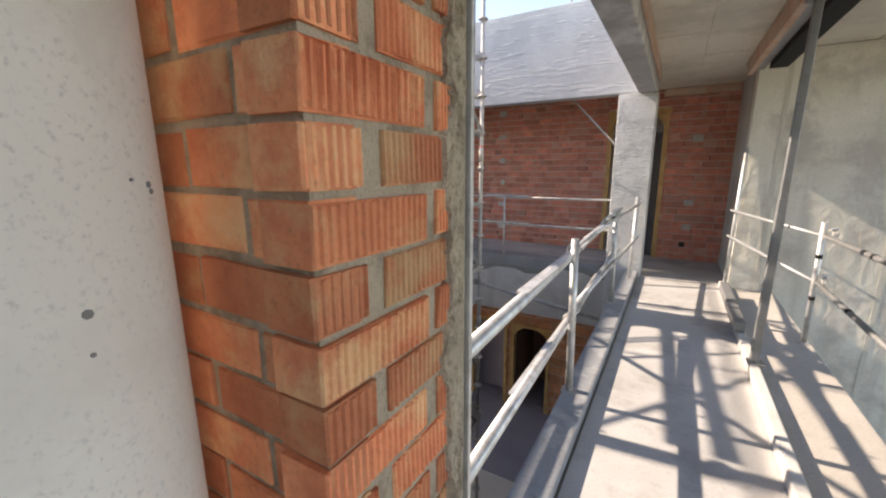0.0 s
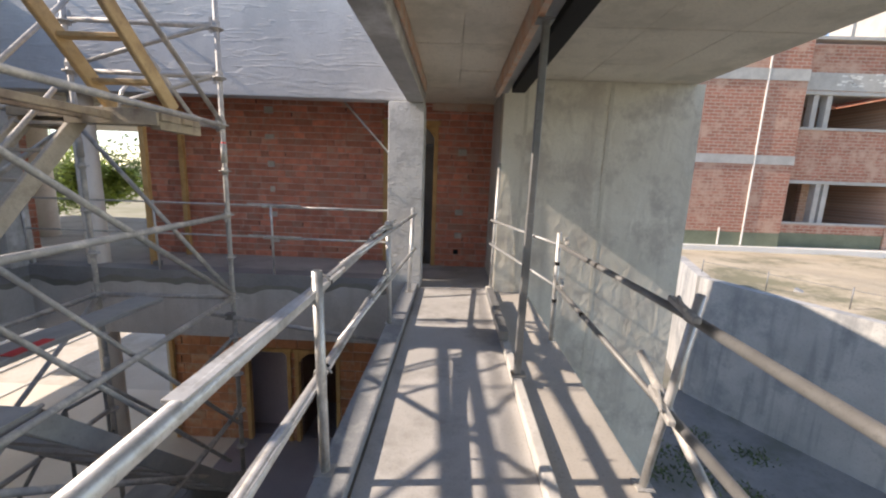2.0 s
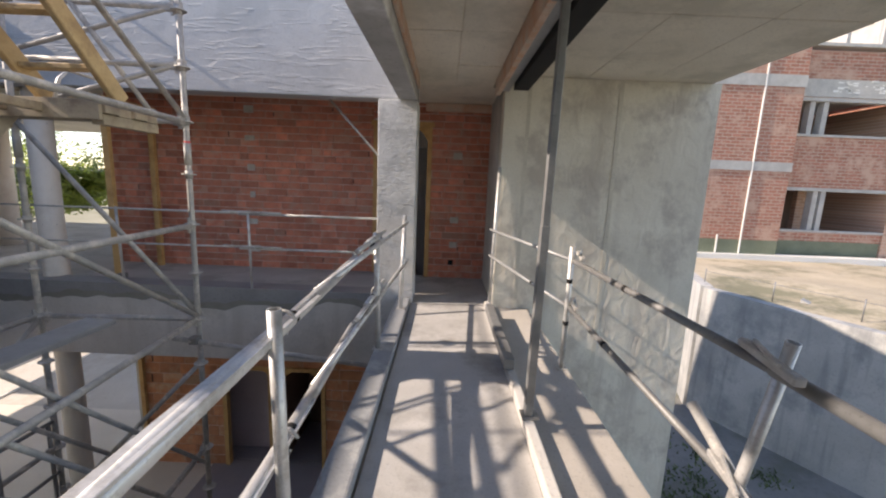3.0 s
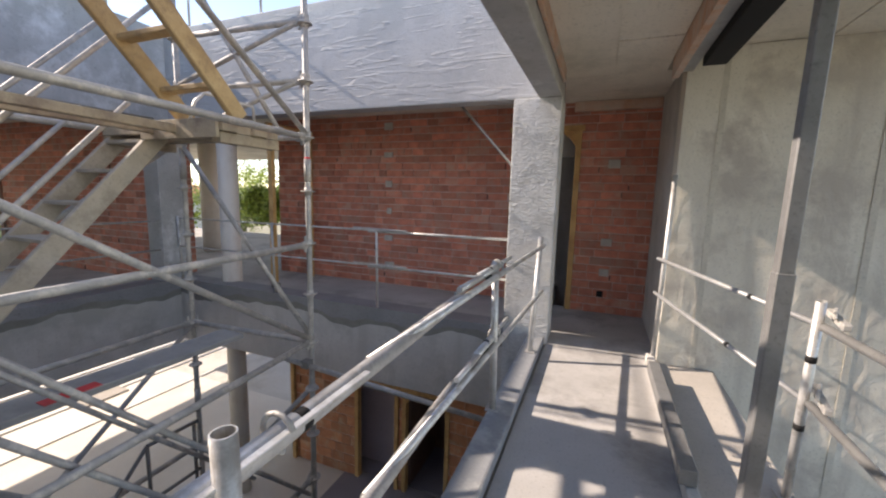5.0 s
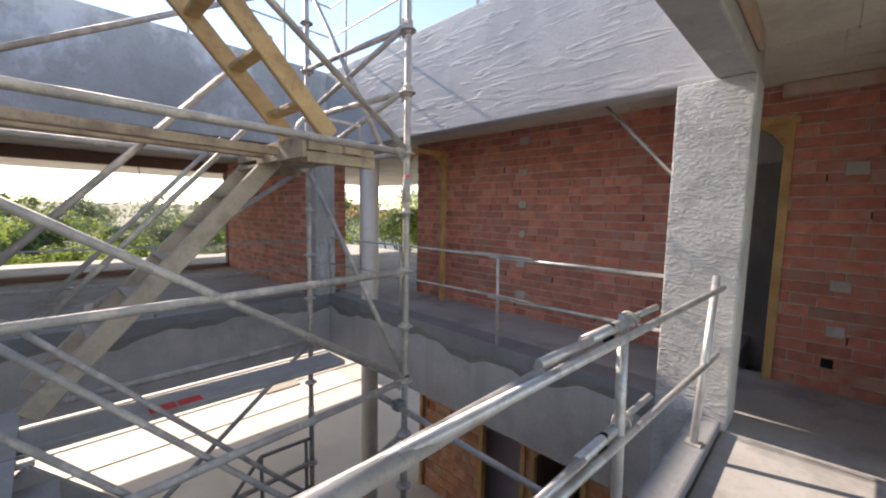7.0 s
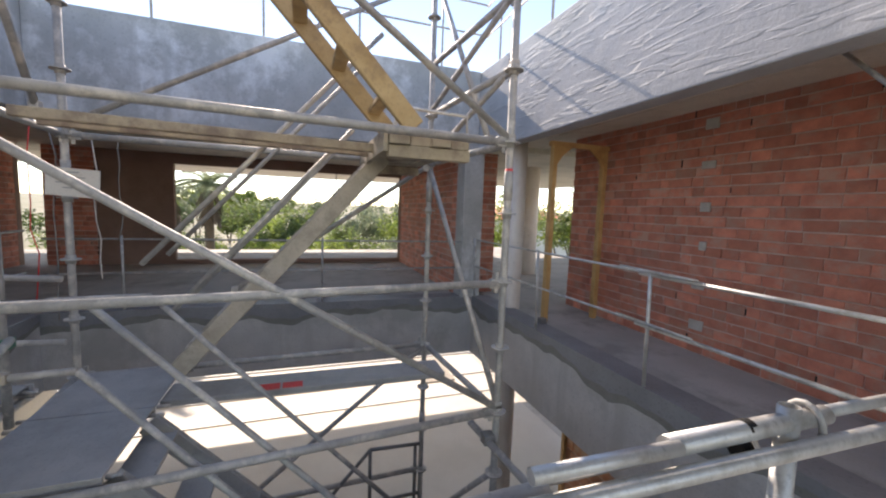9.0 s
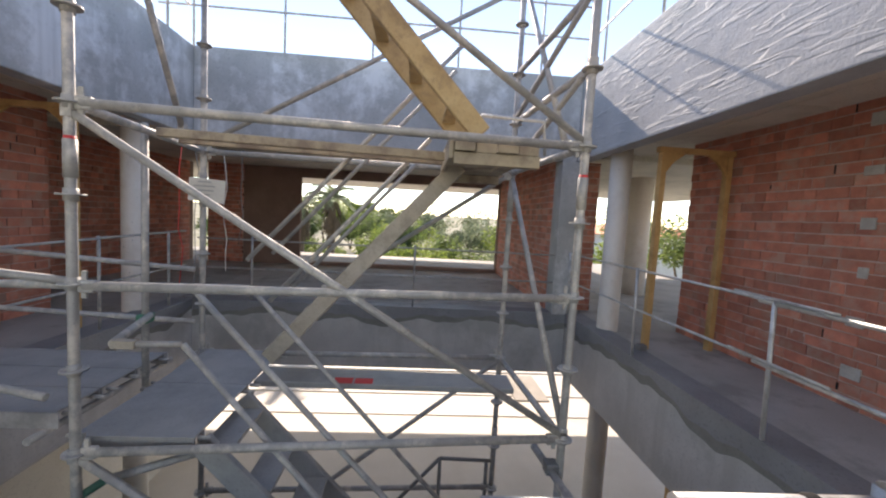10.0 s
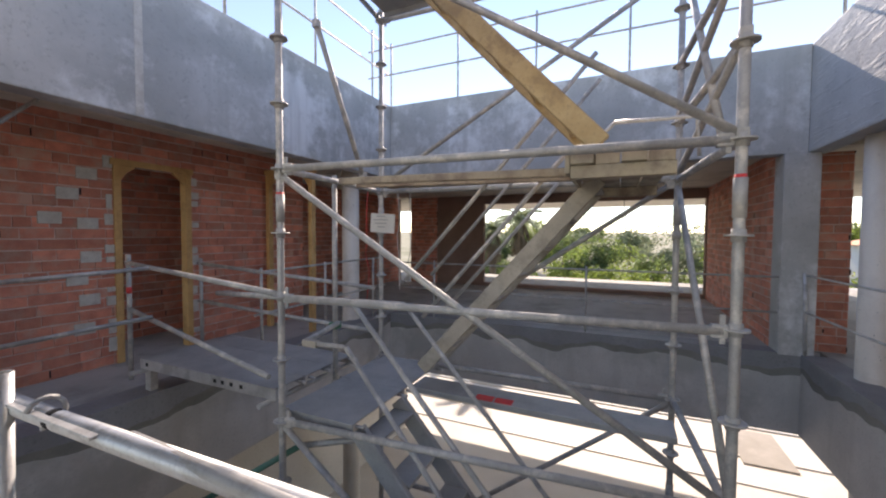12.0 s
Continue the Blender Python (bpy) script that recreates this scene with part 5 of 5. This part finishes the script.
def brick_building(x0, y0):
    """Unfinished three-storey brick building: a plain stair bay, then a recessed bay with wide window openings."""
    b = thing("brick_building", (x0 + 6, y0 + 4, -0.8), "unfinished red brick building with open window holes", "building")
    rx, ry = x0 + 5.2, y0 + 0.45

    def block(name, dims, mat, label=""):
        bm = bmesh.new()
        box(bm, *dims)
        return part(name, bm, mat, b, label)

    block("bay_wall", (x0, rx - 0.004, y0, y0 + 8, 0.06, 6.4), FACADE)
    block("bay_foot", (x0, rx - 0.004, y0 + 0.003, y0 + 8, -0.9, 0.056), PLINTH_GREEN, "dark green wall foot")
    block("floor_band", (x0 - 0.03, rx + 0.02, y0 - 0.03, y0 + 0.1, 2.36, 2.66), BAND_PAINT, "pale concrete floor band")
    block("floor_band", (x0 - 0.03, rx + 0.02, y0 - 0.03, y0 + 0.1, 5.02, 5.38), BAND_PAINT, "pale concrete floor band")
    block("plinth_kerb", (x0 - 6, x0 + 14, y0 - 0.25, y0 + 0.2, -0.75, -0.42), WHITE, "white painted kerb along the foot")
    block("foundation", (x0 - 6, x0 + 14, y0 - 0.2, y0 + 7, -4.0, -0.904), RETAIN, "bare concrete foundation wall")
    for x in (x0 + 3.1, x0 + 3.9):
        block("downpipe", (x, x + 0.035, y0 - 0.04, y0 - 0.001, -0.4, 0.2 if x < x0 + 3.5 else 6.3), WHITE)
    we = rx + 3.95
    for lo, hi, mat in ((-0.9, 0.05, PLINTH_GREEN), (0.054, 0.36, FACADE), (1.9, 3.58, FACADE), (4.8, 6.3, FACADE)):
        block("wall", (rx, we, ry, ry + 0.25, lo, hi), mat)
    for z in (0.36, 3.58):
        block("sill", (rx, we, ry - 0.06, ry + 0.24, z + 0.002, z + 0.08), BAND_PAINT, "pale concrete sill")
    for z in (1.78, 4.72):
        block("lintel_band", (rx, we, ry - 0.02, ry + 0.24, z + 0.004, z + 0.116), BAND_PAINT)
    block("render_band", (rx, we + 0.6, ry - 0.03, ry - 0.001, 4.86, 5.42), BAND_PAINT, "patchy grey rendered band")
    rng = random.Random(21)
    for i in range(40):
        x, z = rx + 1.2 + rng.uniform(0, 3.2), rng.uniform(4.98, 5.38)
        block("paint_splash", (x, x + rng.uniform(0.05, 0.22), ry - 0.034, ry - 0.0305, z, z + rng.uniform(0.02, 0.07)), WHITE)
    for z0, z1, xs in ((0.445, 1.78, (1.35, 1.62)), (3.665, 4.72, (0.7, 1.15))):
        for x in xs:
            block("mullion", (rx + x, rx + x + 0.17, ry + 0.05, ry + 0.3, z0, z1), BAND_PAINT)
    # lit brick tone: the sun on this pillar is in its colour
    block("inner_pillar", (rx + 1.85, rx + 2.6, ry + 1.2, ry + 1.4, -0.2, 1.9), FACADE_LIT, "plastered pillar inside, sunlight painted into its lighter colour")
    block("inner_wall", (rx - 0.004, rx + 10, ry + 3.5, ry + 3.8, -0.9, 6), BROWN)
    for z in (-0.1, 2.5, 5.0):
        block("floor_slab", (rx + 0.004, we, ry + 0.26, ry + 3.49, z, z + 0.25), CONCRETE)
    # same brick as the bay, painted lighter for the sun on it
    block("corner_wall", (we + 0.004, we + 0.62, ry - 0.05, ry + 4, -0.9, 4.84), FACADE_LIT, "brick corner pier, sunlight painted into its lighter colour")
    block("upper_wall", (we + 0.004, we + 6, ry + 0.002, ry + 4, 5.43, 6.3), FACADE)
    block("far_wall", (we + 0.63, we + 9, ry + 0.4, ry + 8, -0.9, 5.42), FACADE)
    block("parapet_cap", (x0, we + 6, y0 + 0.3, ry + 0.3, 6.404, 6.5), BAND_PAINT)
    for x in (rx + 1.9, rx + 3.1):
        block("roof_post", (x, x + 0.12, ry + 0.5, ry + 0.62, 6.31, 8.2), BAND_PAINT)
    block("roof_hut", (rx + 3.3, rx + 4.6, ry + 0.4, ry + 3, 6.31, 8.2), BAND_PAINT)
    block("roof_canopy", (rx + 2.6, rx + 8.0, ry + 0.1, ry + 3.5, 8.21, 8.5), BAND_PAINT)
    return b


brick_building(6.2, 14.5)


# ---- plants ----
def leaves(bm, centre, radius, count, size, rng, squash=0.75):
    """Small folded leaves in a hollow, uneven crown."""
    c = Vector(centre)
    lumps = [(c + Vector((rng.gauss(0, 0.45) * radius, rng.gauss(0, 0.45) * radius, rng.uniform(-0.45, 0.5) * radius * squash)), radius * rng.uniform(0.3, 0.6)) for _ in range(9)]
    for i in range(count):
        p, r = lumps[i % 9]
        d = Vector((rng.gauss(0, 1), rng.gauss(0, 1), rng.gauss(0, 1))).normalized()
        q = p + d * r * rng.uniform(0.65, 1.05)
        a = Vector((rng.gauss(0, 1), rng.gauss(0, 1), rng.gauss(0, 0.6))).normalized()
        b = a.cross(d)
        if b.length < 0.1:
            continue
        b.normalize()
        s = size * rng.uniform(0.6, 1.4)
        v = [bm.verts.new(q + o) for o in (-a * s, b * s * 0.45, a * s, -b * s * 0.45)]
        bm.faces.new((v[0], v[1], v[2]))
        bm.faces.new((v[0], v[2], v[3]))


def tree(x, y, z0, top, radius, count, size, mat, seed, name="tree", label="bushy green tree beyond the terrace"):
    rng = random.Random(seed)
    t = thing(name, (x, y, z0), label, "tree" if name == "tree" else "shrub", "garden trees")
    bm = bmesh.new()
    mid = z0 + (top - z0) * 0.55
    for k in range(3):
        a = Vector((x, y, z0))
        b = Vector((x + rng.uniform(-0.2, 0.2) * radius, y + rng.uniform(-0.2, 0.2) * radius, z0 + (mid - z0) * 0.5))
        e = Vector((x + rng.uniform(-0.5, 0.5) * radius, y + rng.uniform(-0.5, 0.5) * radius, mid + rng.uniform(0, 0.5) * radius))
        tube(bm, a, b, 0.09, 8)
        tube(bm, b, e, 0.05, 6)
    part("trunk", bm, BARK, t)
    bm = bmesh.new()
    leaves(bm, (x, y, top - radius * 0.62), radius, count, size, rng)
    part("crown", bm, mat, t)
    return t


def palm(x, y, z0, top, seed):
    rng = random.Random(seed)
    t = thing("palm_tree", (x, y, z0), "tall palm with a shaggy skirt of dry leaves", "palm")
    bm = bmesh.new()
    tube(bm, (x, y, z0), (x + 0.1, y, top - 0.3), 0.2, 12)
    for i in range(120):
        a, z = rng.uniform(0, 6.28), top - 0.3 - rng.uniform(0.0, 1.3)
        p = Vector((x + 0.1 + 0.3 * math.cos(a), y + 0.3 * math.sin(a), z))
        bar(bm, p, p + Vector((0.22 * math.cos(a), 0.22 * math.sin(a), -0.5)), 0.08, 0.01)
    part("trunk", bm, BARK, t)
    for i in range(26):
        a, e = i * 2.4, rng.uniform(-0.3, 1.2)
        bm = bmesh.new()
        prev = None
        for k in range(9):
            f = k / 8
            r = 1.35 * f
            p = Vector((x + 0.1 + r * math.cos(a) * math.cos(e * (1 - 0.5 * f)), y + r * math.sin(a) * math.cos(e * (1 - 0.5 * f)), top + r * math.sin(e) - 0.75 * f * f))
            if prev is not None:
                d = (p - prev).normalized()
                s = d.cross(Vector((0, 0, 1))).normalized()
                for sg in (-1, 1):
                    for o in (0.0, 0.5):
                        q = prev.lerp(p, o)
                        tip = q + s * sg * 0.38 * (1 - f * 0.5) + d * 0.25 + Vector((0, 0, -0.16))
                        v = [bm.verts.new(c) for c in (q, q + d * 0.1, tip)]
                        bm.faces.new(v)
            prev = p
        part("frond", bm, LEAF_GREY, t)
    return t


palm(-21.0, -0.75, -4.2, 2.35, 5)
palm(-22.5, -2.75, -4.2, 1.9, 6)
rng = random.Random(11)
for i in range(52):
    far = (i % 13) / 12
    x = -22 - 38 * far + rng.uniform(-1.5, 1.5)
    y = rng.uniform(-10, 13) * (1 + far * 1.1) + 2
    top = -1.2 + 4.2 * far + rng.uniform(-0.8, 1.1)
    tree(x, y, -4.1, top, rng.uniform(1.2, 2.4) * (1 + far * 0.7), 2800, 0.095 + 0.11 * far, rng.choice((LEAF, LEAF_LIGHT, LEAF_DARK, LEAF_GREY)), 100 + i)
for i, (x, y, top, r, mat) in enumerate(((-10.8, 13.2, 1.5, 1.0, LEAF_LIGHT), (-15.5, 15.5, 1.9, 1.8, LEAF), (-20, 19, 2.6, 2.4, LEAF_LIGHT), (-24, 17, 3.2, 2.6, LEAF), (-27, 26, 4.5, 3.5, LEAF_GREY), (-15, 21, 2.8, 2.2, LEAF_DARK), (-18, 12.5, 0.8, 1.5, LEAF_LIGHT))):
    tree(x, y, -4.1, top, r, 2800, 0.1, mat, 200 + i, label="leafy green tree beside the house")
for i in range(16):
    rng2 = random.Random(300 + i)
    x, y = rng2.uniform(3.6, 6.0), rng2.uniform(5.0, 9.6)
    bm = bmesh.new()
    for k in range(90):
        a, l = rng2.uniform(0, 6.28), rng2.uniform(0.025, 0.075)
        p = Vector((x + rng2.gauss(0, 0.16), y + rng2.gauss(0, 0.16), -3.42))
        v = [bm.verts.new(c) for c in (p + Vector((0.02, 0, 0)), p - Vector((0.02, 0, 0)), p + Vector((l * math.cos(a), l * math.sin(a), l)))]
        bm.faces.new(v)
    single("weed_tuft", bm, LEAF_DARK, "low green weeds on the dirt yard", "weeds", "yard weeds", kind="stuff")
house = thing("white_house", (-30, 16, -4), "low white house with a tiled roof beyond the trees", "house")
bm = bmesh.new()
box(bm, -33, -26, 17, 24, -4, 1.0)
part("wall", bm, WHITE, house)
bm = bmesh.new()
for a, b in (((-33.3, 16.6), (-25.7, 24.4)),):
    v = [bm.verts.new(p) for p in ((a[0], a[1], 1.0), (b[0], a[1], 1.0), (b[0], b[1], 1.0), (a[0], b[1], 1.0), (-29.5, 20.5, 2.3))]
    for q in ((0, 1, 4), (1, 2, 4), (2, 3, 4), (3, 0, 4), (3, 2, 1, 0)):
        bm.faces.new([v[i] for i in q])
part("roof", bm, PIER_BRICK, house, "orange tiled roof")
